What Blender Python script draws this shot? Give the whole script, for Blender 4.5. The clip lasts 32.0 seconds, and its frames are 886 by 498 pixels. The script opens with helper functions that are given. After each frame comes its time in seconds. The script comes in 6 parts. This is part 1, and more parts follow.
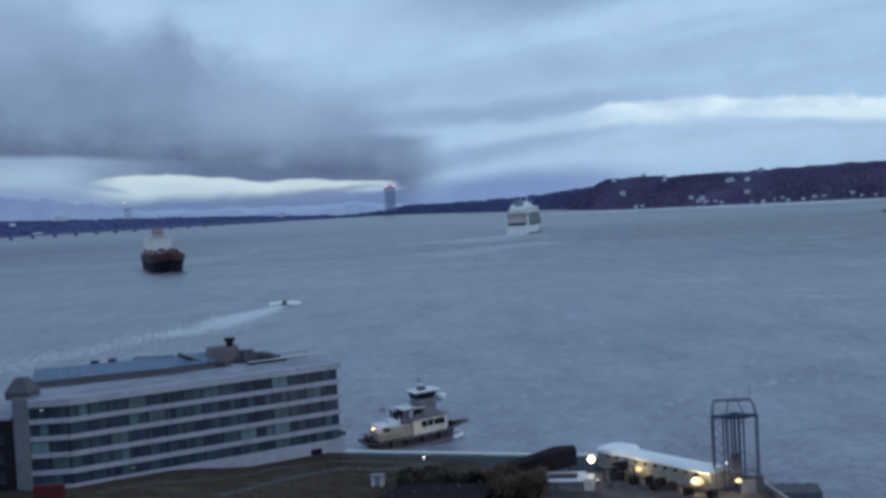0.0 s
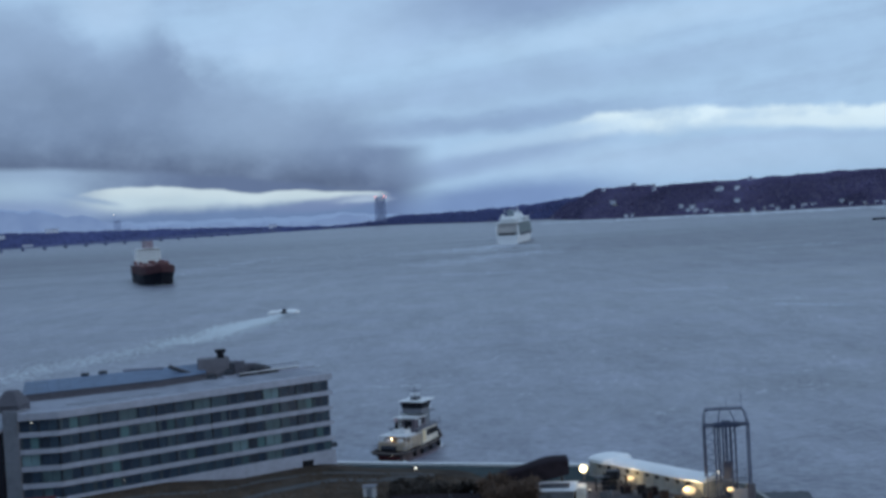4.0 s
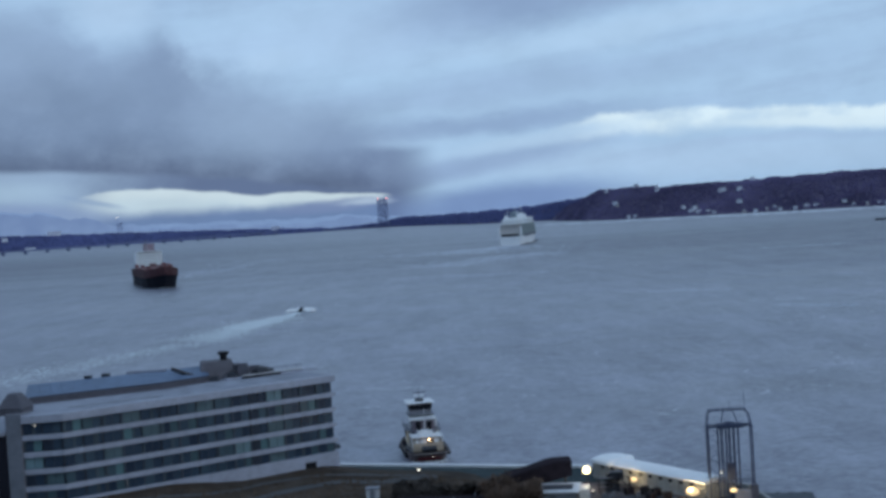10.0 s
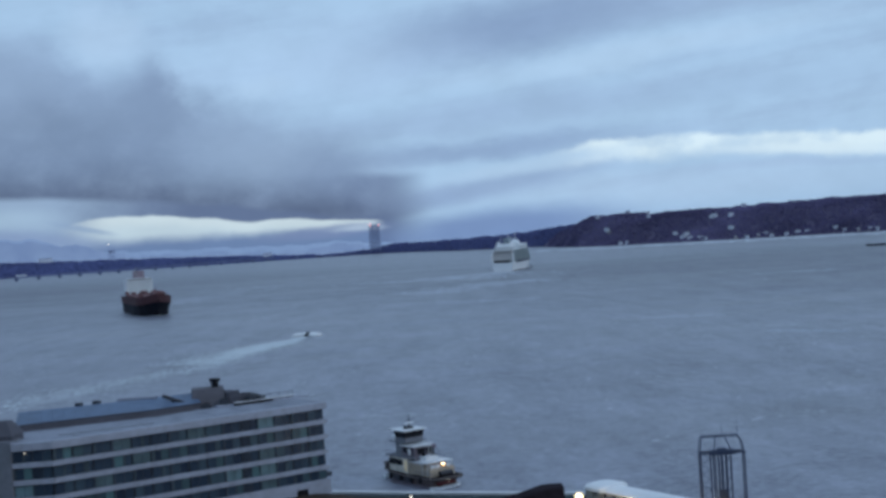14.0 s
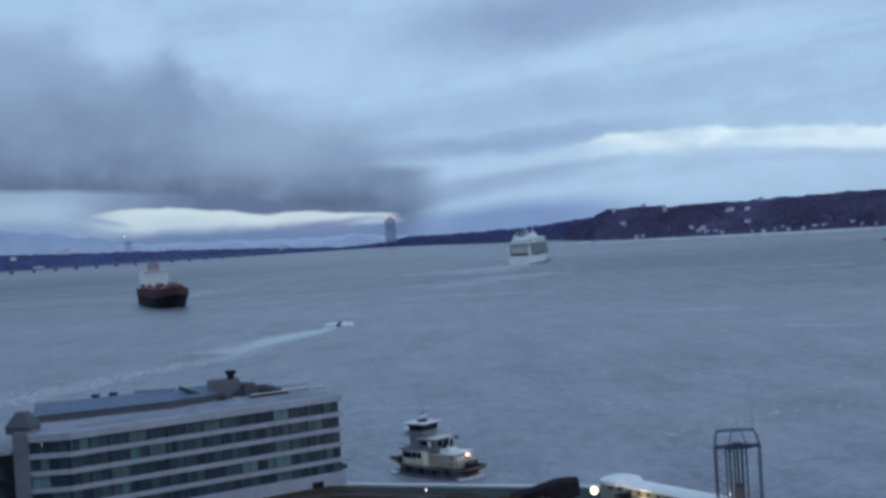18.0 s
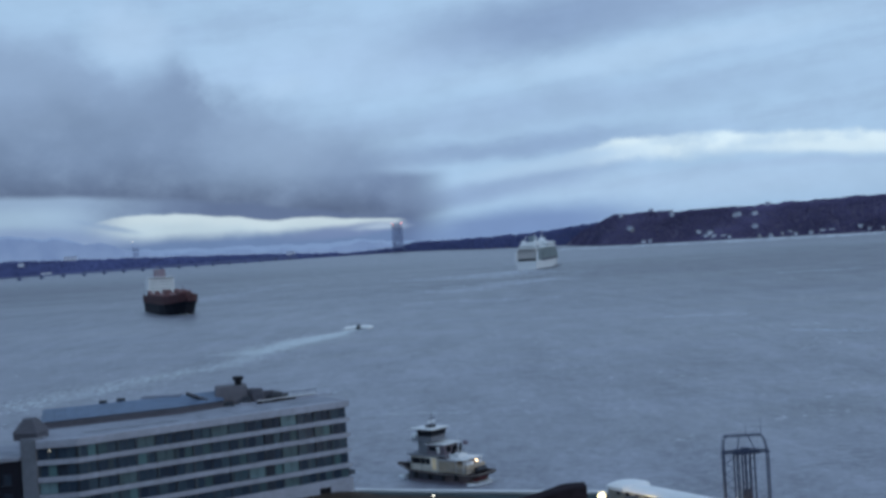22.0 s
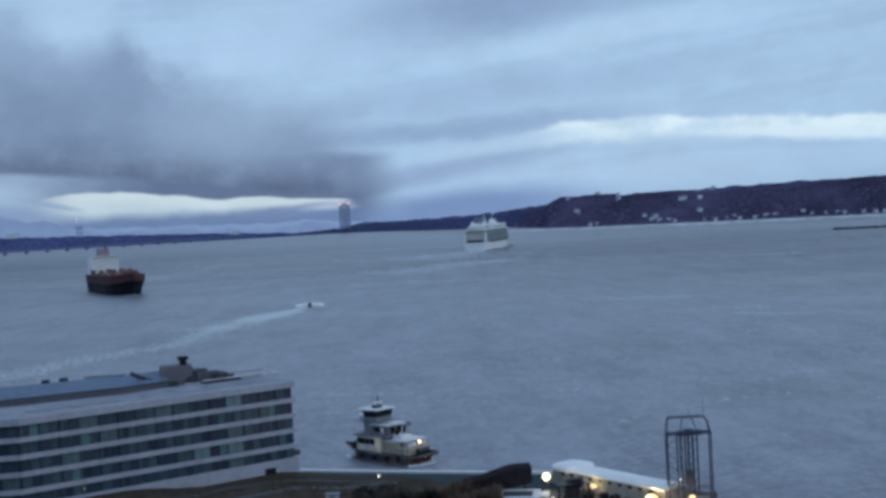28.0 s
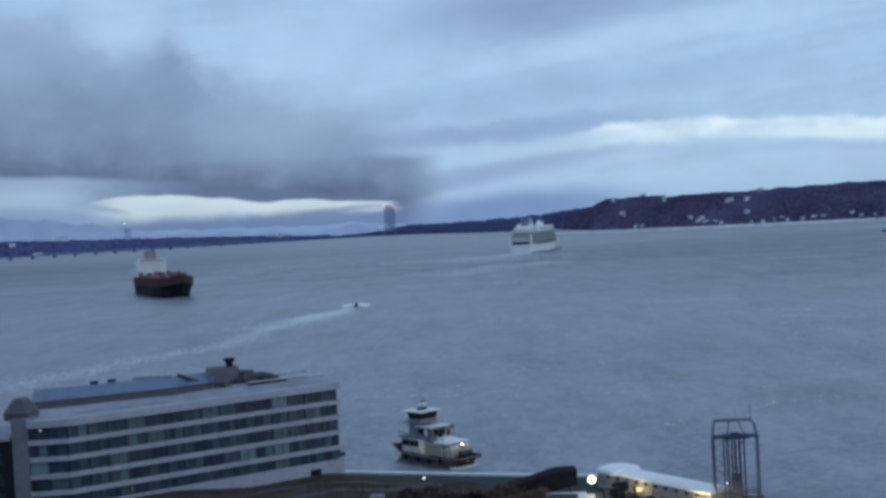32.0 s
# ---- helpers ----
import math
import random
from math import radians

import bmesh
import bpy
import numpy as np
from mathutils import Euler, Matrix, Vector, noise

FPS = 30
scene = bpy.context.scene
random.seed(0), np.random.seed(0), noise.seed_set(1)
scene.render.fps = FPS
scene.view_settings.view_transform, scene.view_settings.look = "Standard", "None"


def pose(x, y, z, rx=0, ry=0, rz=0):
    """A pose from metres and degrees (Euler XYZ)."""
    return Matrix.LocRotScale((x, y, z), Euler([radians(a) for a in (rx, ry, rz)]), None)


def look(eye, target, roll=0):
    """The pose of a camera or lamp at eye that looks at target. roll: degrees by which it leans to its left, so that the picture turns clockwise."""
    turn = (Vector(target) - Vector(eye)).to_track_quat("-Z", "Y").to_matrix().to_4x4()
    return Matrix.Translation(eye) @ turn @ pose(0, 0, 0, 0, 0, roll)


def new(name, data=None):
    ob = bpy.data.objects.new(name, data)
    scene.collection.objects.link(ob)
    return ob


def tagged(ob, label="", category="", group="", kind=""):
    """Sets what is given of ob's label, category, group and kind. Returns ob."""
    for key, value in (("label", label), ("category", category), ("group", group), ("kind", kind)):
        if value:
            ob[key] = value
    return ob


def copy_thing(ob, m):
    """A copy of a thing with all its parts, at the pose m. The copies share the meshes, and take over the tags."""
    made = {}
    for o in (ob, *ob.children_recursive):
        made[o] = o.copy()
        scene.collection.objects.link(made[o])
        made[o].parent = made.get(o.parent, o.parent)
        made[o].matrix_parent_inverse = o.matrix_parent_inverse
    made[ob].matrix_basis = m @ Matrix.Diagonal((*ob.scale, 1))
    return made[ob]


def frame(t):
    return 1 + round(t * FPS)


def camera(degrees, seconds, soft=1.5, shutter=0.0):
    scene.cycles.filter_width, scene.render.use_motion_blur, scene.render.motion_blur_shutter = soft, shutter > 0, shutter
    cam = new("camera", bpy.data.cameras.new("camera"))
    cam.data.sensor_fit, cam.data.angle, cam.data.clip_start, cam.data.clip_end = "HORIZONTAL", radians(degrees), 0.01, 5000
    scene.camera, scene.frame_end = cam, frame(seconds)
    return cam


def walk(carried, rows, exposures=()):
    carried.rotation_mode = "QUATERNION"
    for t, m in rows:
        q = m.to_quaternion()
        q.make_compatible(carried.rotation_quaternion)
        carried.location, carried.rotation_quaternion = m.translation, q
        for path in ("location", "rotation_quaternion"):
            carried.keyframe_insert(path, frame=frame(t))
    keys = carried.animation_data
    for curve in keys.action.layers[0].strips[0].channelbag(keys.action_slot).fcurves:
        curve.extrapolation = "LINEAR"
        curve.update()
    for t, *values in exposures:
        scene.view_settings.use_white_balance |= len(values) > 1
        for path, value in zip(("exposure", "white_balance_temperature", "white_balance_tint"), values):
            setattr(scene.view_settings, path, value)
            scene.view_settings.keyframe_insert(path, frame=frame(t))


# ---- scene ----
# ---- camera: carried by hand at one spot high above the shore ----
cam = camera(38.0, 32.0, soft=3.4)
EYE = (0.0, 0.0, 55.0)
walk(cam, [(t, pose(*EYE, rx, ry, rz)) for t, rx, ry, rz in (
    (0.0, 87.690, 3.121, -0.240),  (0.5, 87.975, 3.117, -0.026),  (1.0, 87.963, 3.209, 0.200),
    (1.5, 87.889, 3.400, -0.133),  (2.0, 87.796, 3.195, -0.760),  (2.5, 87.790, 3.130, -0.798),
    (3.0, 87.834, 3.138, -0.785),  (3.5, 88.123, 3.316, -0.786),  (5.5, 88.103, 3.546, -0.375),
    (6.0, 88.159, 3.464, -0.291),  (6.5, 88.048, 3.488, -0.027),  (7.0, 88.464, 3.487, -0.300),
    (7.5, 88.572, 3.344, -0.500),  (8.0, 88.529, 3.366, -0.105),  (8.5, 89.005, 3.393, -0.345),
    (9.0, 88.569, 3.356, -0.349),  (9.5, 88.679, 3.509, -0.530),  (10.0, 88.198, 3.591, -0.562),
    (10.5, 88.616, 3.611, -0.791),  (11.0, 88.687, 3.493, -0.473),  (11.5, 88.570, 3.482, 0.438),
    (12.0, 88.838, 3.420, 0.308),  (12.5, 88.989, 3.289, -0.411),  (13.0, 89.290, 3.370, -0.765),
    (13.5, 89.359, 3.580, -0.858),  (15.5, 89.107, 3.697, -0.969),  (16.0, 88.823, 3.491, -0.653),
    (16.5, 88.882, 3.489, -0.343),  (17.0, 89.427, 3.515, -0.118),  (17.5, 89.168, 3.471, -0.162),
    (18.0, 89.087, 3.492, -0.217),  (18.5, 89.384, 3.638, 0.658),  (19.0, 89.168, 3.680, 0.007),
    (19.5, 89.109, 3.769, -0.391),  (20.0, 89.317, 3.659, -0.518),  (20.5, 89.671, 3.536, -0.269),
    (21.0, 89.276, 3.621, -0.492),  (21.5, 89.230, 3.638, -0.104),  (22.0, 89.350, 3.615, 0.094),
    (22.5, 89.166, 3.540, -0.315),  (23.0, 89.290, 3.631, 0.351),  (23.5, 88.768, 3.486, 0.125),
    (24.0, 88.819, 3.408, -0.006),  (24.5, 88.839, 3.500, 0.534),  (25.0, 88.280, 3.510, 0.185),
    (25.5, 88.400, 3.300, -0.530),  (27.5, 87.780, 3.155, -1.471),  (28.0, 88.374, 3.101, -2.247),
    (28.5, 88.411, 3.059, -2.003),  (29.0, 87.883, 3.226, -2.069),  (29.5, 88.397, 3.326, -0.833),
    (30.0, 88.711, 3.274, -0.650),  (30.5, 88.805, 3.365, -0.117),  (31.0, 88.938, 3.224, -0.399),
    (31.5, 88.764, 3.241, -0.261),  (32.0, 88.581, 3.178, -0.252),
)])

# ---- sky: broken overcast at dusk, and a faint broad sun behind it ----
world = bpy.data.worlds.new("overcast_dusk")
scene.world = world
world.use_nodes = True
wt = world.node_tree
wt.nodes.clear()


def wnode(kind, **values):
    n = wt.nodes.new(kind)
    for key, value in values.items():
        if key == "operation":
            n.operation = value
        elif key == "data_type":
            n.data_type = value
        elif key == "interpolation":
            n.interpolation_type = value
    return n


def wmath(op, a, b=0.0, c=0.0):
    n = wnode("ShaderNodeMath", operation=op)
    for i, v in enumerate((a, b, c)):
        if isinstance(v, (int, float)):
            n.inputs[i].default_value = v
        else:
            wt.links.new(v, n.inputs[i])
    return n.outputs[0]


def wramp(v, lo, hi, a, b):
    n = wnode("ShaderNodeMapRange", interpolation="SMOOTHSTEP")
    wt.links.new(v, n.inputs[0])
    for i, x in enumerate((lo, hi, a, b)):
        n.inputs[i + 1].default_value = x
    return n.outputs[0]


def wmix(f, a, b):
    n = wnode("ShaderNodeMix", data_type="RGBA")
    for k, v in ((0, f), (6, a), (7, b)):
        if isinstance(v, (int, float)):
            n.inputs[k].default_value = v
        elif isinstance(v, tuple):
            n.inputs[k].default_value = (*v, 1)
        else:
            wt.links.new(v, n.inputs[k])
    return n.outputs[2]


def wnoise(u, v, su, sv, detail, rough=0.55, seed=0.0):
    c = wnode("ShaderNodeCombineXYZ")
    wt.links.new(wmath("MULTIPLY", u, su), c.inputs[0])
    wt.links.new(wmath("MULTIPLY", v, sv), c.inputs[1])
    c.inputs[2].default_value = seed
    n = wnode("ShaderNodeTexNoise")
    n.inputs["Scale"].default_value = 1.0
    n.inputs["Detail"].default_value = detail
    n.inputs["Roughness"].default_value = rough
    wt.links.new(c.outputs[0], n.inputs["Vector"])
    return n.outputs[0]


sky_dir = wnode("ShaderNodeTexCoord").outputs["Generated"]
sep = wnode("ShaderNodeSeparateXYZ")
wt.links.new(sky_dir, sep.inputs[0])
AZ = wmath("MULTIPLY", wmath("ARCTAN2", sep.outputs[0], sep.outputs[1]), 57.2958)
EL = wmath("MULTIPLY", wmath("ARCSINE", sep.outputs[2]), 57.2958)
# ragged cloud edges: the angles are pushed about by two sizes of noise
n1 = wmath("SUBTRACT", wnoise(AZ, EL, 0.22, 0.42, 5, 0.6, 1.3), 0.5)
n2 = wmath("SUBTRACT", wnoise(AZ, EL, 0.22, 0.42, 5, 0.6, 7.9), 0.5)
billow = wmath("SUBTRACT", wnoise(AZ, EL, 0.33, 0.42, 6, 0.58, 4.4), 0.5)
tuft = wmath("SUBTRACT", wnoise(AZ, EL, 0.95, 1.25, 5, 0.6, 2.7), 0.5)
UA = wmath("ADD", AZ, wmath("MULTIPLY", n1, 4.0))
VE = wmath("ADD", EL, wmath("MULTIPLY", n2, 1.6))
VS = wmath("ADD", EL, wmath("MULTIPLY", n2, 0.55))
UB = wmath("ADD", AZ, wmath("ADD", wmath("MULTIPLY", billow, 2.2), wmath("MULTIPLY", tuft, 0.9)))
VB = wmath("ADD", EL, wmath("ADD", wmath("MULTIPLY", n2, 1.6), wmath("MULTIPLY", tuft, 0.7)))
streak = wnoise(AZ, wmath("SUBTRACT", EL, wmath("MULTIPLY", AZ, 0.10)), 0.09, 0.9, 5, 0.58, 3.1)
puff = wnoise(AZ, EL, 0.35, 0.6, 6, 0.55, 5.2)


def cloud(col, az, el, raz, rel, soft, tint, amount, crisp=False, tilt=0.0, puffy=False):
    """One bank of cloud or gap between clouds, by its bearing, height and half widths in degrees."""
    u = wmath("ADD", AZ, wmath("MULTIPLY", n1, 1.6)) if crisp else (UB if puffy else UA)
    du = wmath("DIVIDE", wmath("SUBTRACT", u, az), raz)
    ev = wmath("SUBTRACT", VS if crisp else (VB if puffy else VE), el)
    if tilt:
        ev = wmath("SUBTRACT", ev, wmath("MULTIPLY", wmath("SUBTRACT", AZ, az), tilt))
    dv = wmath("DIVIDE", ev, rel)
    d = wmath("SQRT", wmath("ADD", wmath("MULTIPLY", du, du), wmath("MULTIPLY", dv, dv)))
    return wmix(wramp(d, 1 - soft, 1 + soft, amount, 0.0), col, tint)


def wline(v, pts, top=12.0):
    """A height that changes with the bearing, given at a few bearings in degrees."""
    n = wnode("ShaderNodeValToRGB")
    n.color_ramp.interpolation = "EASE"
    e = n.color_ramp.elements
    lo, hi = pts[0][0], pts[-1][0]
    e[0].color, e[1].color = ((pts[k][1] / top,) * 3 + (1,) for k in (0, -1))
    for az, el in pts[1:-1]:
        e.new((az - lo) / (hi - lo)).color = (el / top,) * 3 + (1,)
    wt.links.new(wmath("DIVIDE", wmath("SUBTRACT", v, lo), hi - lo), n.inputs[0])
    return wmath("MULTIPLY", n.outputs[0], top)


# high thin overcast with long streaks that rise to the right
col = wmix(wramp(EL, 0.0, 3.0, 0.0, 1.0), (0.378, 0.565, 0.785), (0.407, 0.602, 0.825))
col = wmix(wramp(EL, 12.0, 40.0, 0.0, 1.0), col, (0.32, 0.46, 0.64))
col = wmix(wramp(wmath("ADD", streak, wmath("MULTIPLY", tuft, 0.35)), 0.42, 0.72, 0.0, 0.42), col, (0.32, 0.455, 0.66))
col = cloud(col, 4.4, 8.9, 7.5, 1.15, 0.7, (0.245, 0.357, 0.56), 0.85, tilt=0.11)
col = cloud(col, 10.5, 7.5, 7, 0.5, 0.8, (0.46, 0.655, 0.87), 0.75, tilt=0.10)
col = cloud(col, 15.5, 9.6, 7, 0.7, 0.8, (0.33, 0.47, 0.69), 0.5, tilt=0.08)
col = cloud(col, 12.0, 5.4, 9, 0.5, 0.8, (0.33, 0.48, 0.69), 0.4, tilt=0.06)
col = cloud(col, 3.5, 5.2, 6.5, 0.7, 0.8, (0.34, 0.49, 0.71), 0.6, tilt=0.08)
col = cloud(col, 3.2, 3.75, 5.5, 0.42, 0.8, (0.245, 0.36, 0.575), 0.7, tilt=0.05)
col = cloud(col, 2.6, 1.9, 5.0, 0.45, 0.8, (0.235, 0.345, 0.57), 0.7, crisp=True, tilt=0.13)
col = cloud(col, -4.0, 7.8, 5.5, 1.6, 0.8, (0.45, 0.64, 0.875), 0.7)
# the low layer under the bank: pale in the west, darkening along the horizon
under = wmath("MULTIPLY", wramp(VS, 2.6, 3.1, 1.0, 0.0), wramp(AZ, -1.8, 0.8, 1.0, 0.0))
low = wmix(wramp(wmath("ADD", AZ, wmath("MULTIPLY", tuft, 3.0)), -17.4, -9.5, 0.0, 1.0), (0.300, 0.430, 0.61), (0.120, 0.178, 0.315))
col = wmix(under, col, low)
col = cloud(col, -18.4, 1.75, 2.4, 0.42, 0.8, (0.37, 0.53, 0.70), 0.8, crisp=True, tilt=-0.05)
# the cream opening over the far shore, sharp above and fading into mist below
CREAM = wline(AZ, ((-20, 1.15), (-16.0, 1.30), (-14.0, 1.64), (-12.0, 1.64), (-9.5, 1.40), (-7.4, 1.08), (-6.4, 1.17), (-4.0, 0.98), (-2.0, 0.86), (-0.6, 0.4)), 4.0)
gap = wmath("SUBTRACT", wmath("ADD", EL, wmath("MULTIPLY", tuft, 0.16)), CREAM)
open_gap = wmath("MULTIPLY", wramp(gap, -0.09, 0.07, 1.0, 0.0), wmath("MULTIPLY", wramp(AZ, -15.9, -13.4, 0.0, 1.0), wramp(AZ, -2.4, -1.5, 1.0, 0.0)))
depth = wmix(wramp(wmath("ADD", EL, wmath("MULTIPLY", tuft, 0.3)), 0.26, 0.90, 0.0, 1.0), (0.150, 0.240, 0.43), (0.53, 0.675, 0.765))
depth = wmix(wramp(wmath("ADD", gap, wmath("MULTIPLY", tuft, 0.2)), -0.62, -0.18, 0.0, 1.0), depth, (0.60, 0.735, 0.80))
col = wmix(open_gap, col, depth)
col = cloud(col, -14.6, 1.16, 1.1, 0.11, 0.8, (0.25, 0.37, 0.56), 0.7, crisp=True, tilt=-0.22)
col = cloud(col, -17.0, 0.85, 3.0, 0.30, 0.8, (0.225, 0.325, 0.54), 0.75, crisp=True, tilt=-0.10)
col = cloud(col, -4.4, 0.42, 2.4, 0.24, 0.6, (0.19, 0.27, 0.47), 0.85, crisp=True, tilt=0.05)
col = cloud(col, -2.9, 0.50, 0.9, 0.10, 0.8, (0.46, 0.59, 0.73), 0.7, crisp=True, tilt=0.0)
# the great dark bank: heaped upper edge that falls away along the horizon, flat darker base
TOP = wline(UB, ((-20, 10.2), (-16.1, 9.6), (-14.6, 8.7), (-13.4, 8.1), (-12.4, 8.3), (-11.6, 8.8), (-10.6, 8.4), (-9.6, 7.4), (-8.2, 6.8), (-6.6, 6.3), (-4.4, 5.7), (-2.6, 5.3), (-1.2, 5.0), (-0.1, 4.0), (0.9, 2.0), (1.6, 0.0)))
inset = wmath("SUBTRACT", TOP, wmath("ADD", EL, wmath("ADD", wmath("MULTIPLY", billow, 1.7), wmath("MULTIPLY", tuft, 0.6))))
BASE = wline(AZ, ((-20, 2.70), (-16.5, 2.56), (-14.6, 2.42), (-12.0, 2.25), (-9, 1.9), (-6, 1.45), (-3, 0.95), (-0.4, 0.95), (1.2, 1.4)), 4.0)
base = wmath("SUBTRACT", wmath("ADD", EL, wmath("MULTIPLY", n2, 0.22)), BASE)
inside = wmath("MULTIPLY", wmath("MULTIPLY", wramp(AZ, -4.6, 1.3, 1.0, 0.0), wramp(inset, -0.7, 1.9, 0.0, 0.96)), wramp(base, -0.16, 0.20, 0.0, 1.0))
depth = wmix(wramp(base, 0.0, 1.9, 0.0, 1.0), (0.096, 0.142, 0.250), (0.150, 0.220, 0.360))
depth = wmix(wramp(base, 1.3, 4.8, 0.0, 1.0), depth, (0.285, 0.408, 0.60))
depth = cloud(depth, -6.8, 4.2, 3.8, 1.8, 0.8, (0.305, 0.435, 0.63), 0.8, puffy=True)
depth = cloud(depth, -3.0, 3.0, 2.6, 1.1, 0.8, (0.19, 0.278, 0.45), 0.5, puffy=True)
depth = cloud(depth, -16.2, 5.2, 3.4, 1.7, 0.8, (0.190, 0.275, 0.43), 0.7, puffy=True)
depth = cloud(depth, -0.8, 2.4, 1.5, 1.3, 0.8, (0.29, 0.415, 0.61), 0.65, puffy=True)
depth = cloud(depth, -11.4, 6.6, 1.8, 2.0, 0.8, (0.20, 0.288, 0.45), 0.7, puffy=True)
depth = wmix(wramp(wmath("ADD", billow, wmath("MULTIPLY", tuft, 0.3)), -0.15, 0.30, 0.0, 0.35), depth, (0.30, 0.42, 0.61))
col = wmix(inside, col, depth)
col = cloud(col, -13.2, 9.4, 1.5, 1.1, 0.7, (0.44, 0.62, 0.835), 0.85, puffy=True)
col = cloud(col, -6.8, 7.0, 1.1, 0.45, 0.8, (0.46, 0.65, 0.87), 0.6, puffy=True)
# the pale streak over the wooded bluff and the blue haze at its foot
STREAK = wline(AZ, ((4, 2.9), (6.5, 3.35), (8, 3.58), (12, 3.62), (15.5, 3.34), (19.4, 3.12), (26, 2.8)), 4.0)
lane = wmath("SUBTRACT", wmath("ADD", EL, wmath("ADD", wmath("MULTIPLY", n2, 0.6), wmath("MULTIPLY", tuft, 0.5))), STREAK)
col = wmix(wmath("MULTIPLY", wmath("MULTIPLY", wramp(lane, -1.15, -0.30, 0.0, 1.0), wramp(lane, -0.05, 0.28, 1.0, 0.0)), wmath("MULTIPLY", wramp(UA, 5.0, 8.0, 0.0, 1.0), wramp(wnoise(AZ, EL, 0.30, 0.5, 4, 0.6, 6.1), 0.36, 0.62, 0.45, 1.0))), col, (0.73, 0.90, 0.985))
col = cloud(col, 5.2, 2.85, 3.2, 0.30, 0.8, (0.46, 0.65, 0.86), 0.8, crisp=True, tilt=0.10)
col = cloud(col, 17.6, 2.62, 4.0, 0.20, 0.8, (0.70, 0.87, 0.965), 0.8, crisp=True, tilt=-0.06)
col = cloud(col, 16.0, 2.10, 4.5, 0.16, 0.8, (0.37, 0.53, 0.755), 0.7, crisp=True, tilt=-0.03)
col = cloud(col, 13.0, 1.5, 8.5, 0.7, 0.9, (0.45, 0.625, 0.84), 0.5, tilt=-0.03)
col = cloud(col, 3.2, 0.10, 5.0, 0.80, 0.6, (0.165, 0.265, 0.51), 0.85, crisp=True, tilt=0.06)
shade = wnode("ShaderNodeMix", data_type="RGBA")
shade.blend_type = "MULTIPLY"
shade.inputs[0].default_value = 1.0
wt.links.new(col, shade.inputs[6])
grey = wnode("ShaderNodeCombineXYZ")
for i, k in enumerate((0.965, 0.972, 1.0)):
    wt.links.new(wramp(puff, 0.25, 0.75, 0.96 * k, 1.05 * k), grey.inputs[i])
wt.links.new(grey.outputs[0], shade.inputs[7])
clouds = wnode("ShaderNodeBackground")
wt.links.new(shade.outputs[2], clouds.inputs[0])
clouds.inputs[1].default_value = 1.0
clear = wnode("ShaderNodeTexSky")
clear.sky_type = "NISHITA"
clear.sun_disc = False
clear.sun_elevation, clear.sun_rotation = radians(25), radians(120)
thin = wnode("ShaderNodeBackground")
wt.links.new(clear.outputs[0], thin.inputs[0])
thin.inputs[1].default_value = 0.05
both = wnode("ShaderNodeMixShader")
both.inputs[0].default_value = 0.06
wt.links.new(clouds.outputs[0], both.inputs[1])
wt.links.new(thin.outputs[0], both.inputs[2])
out = wnode("ShaderNodeOutputWorld")
wt.links.new(both.outputs[0], out.inputs[0])

sun = new("sun", bpy.data.lights.new("sun", "SUN"))
sun.data.energy, sun.data.angle, sun.data.color = 0.3, radians(30), (1.0, 0.94, 0.88)
sun.matrix_world = look((0, 0, 0), (-math.sin(radians(120)), -math.cos(radians(120)), -math.tan(radians(25))))
scene.view_settings.exposure = 0.0

# ---- materials ----


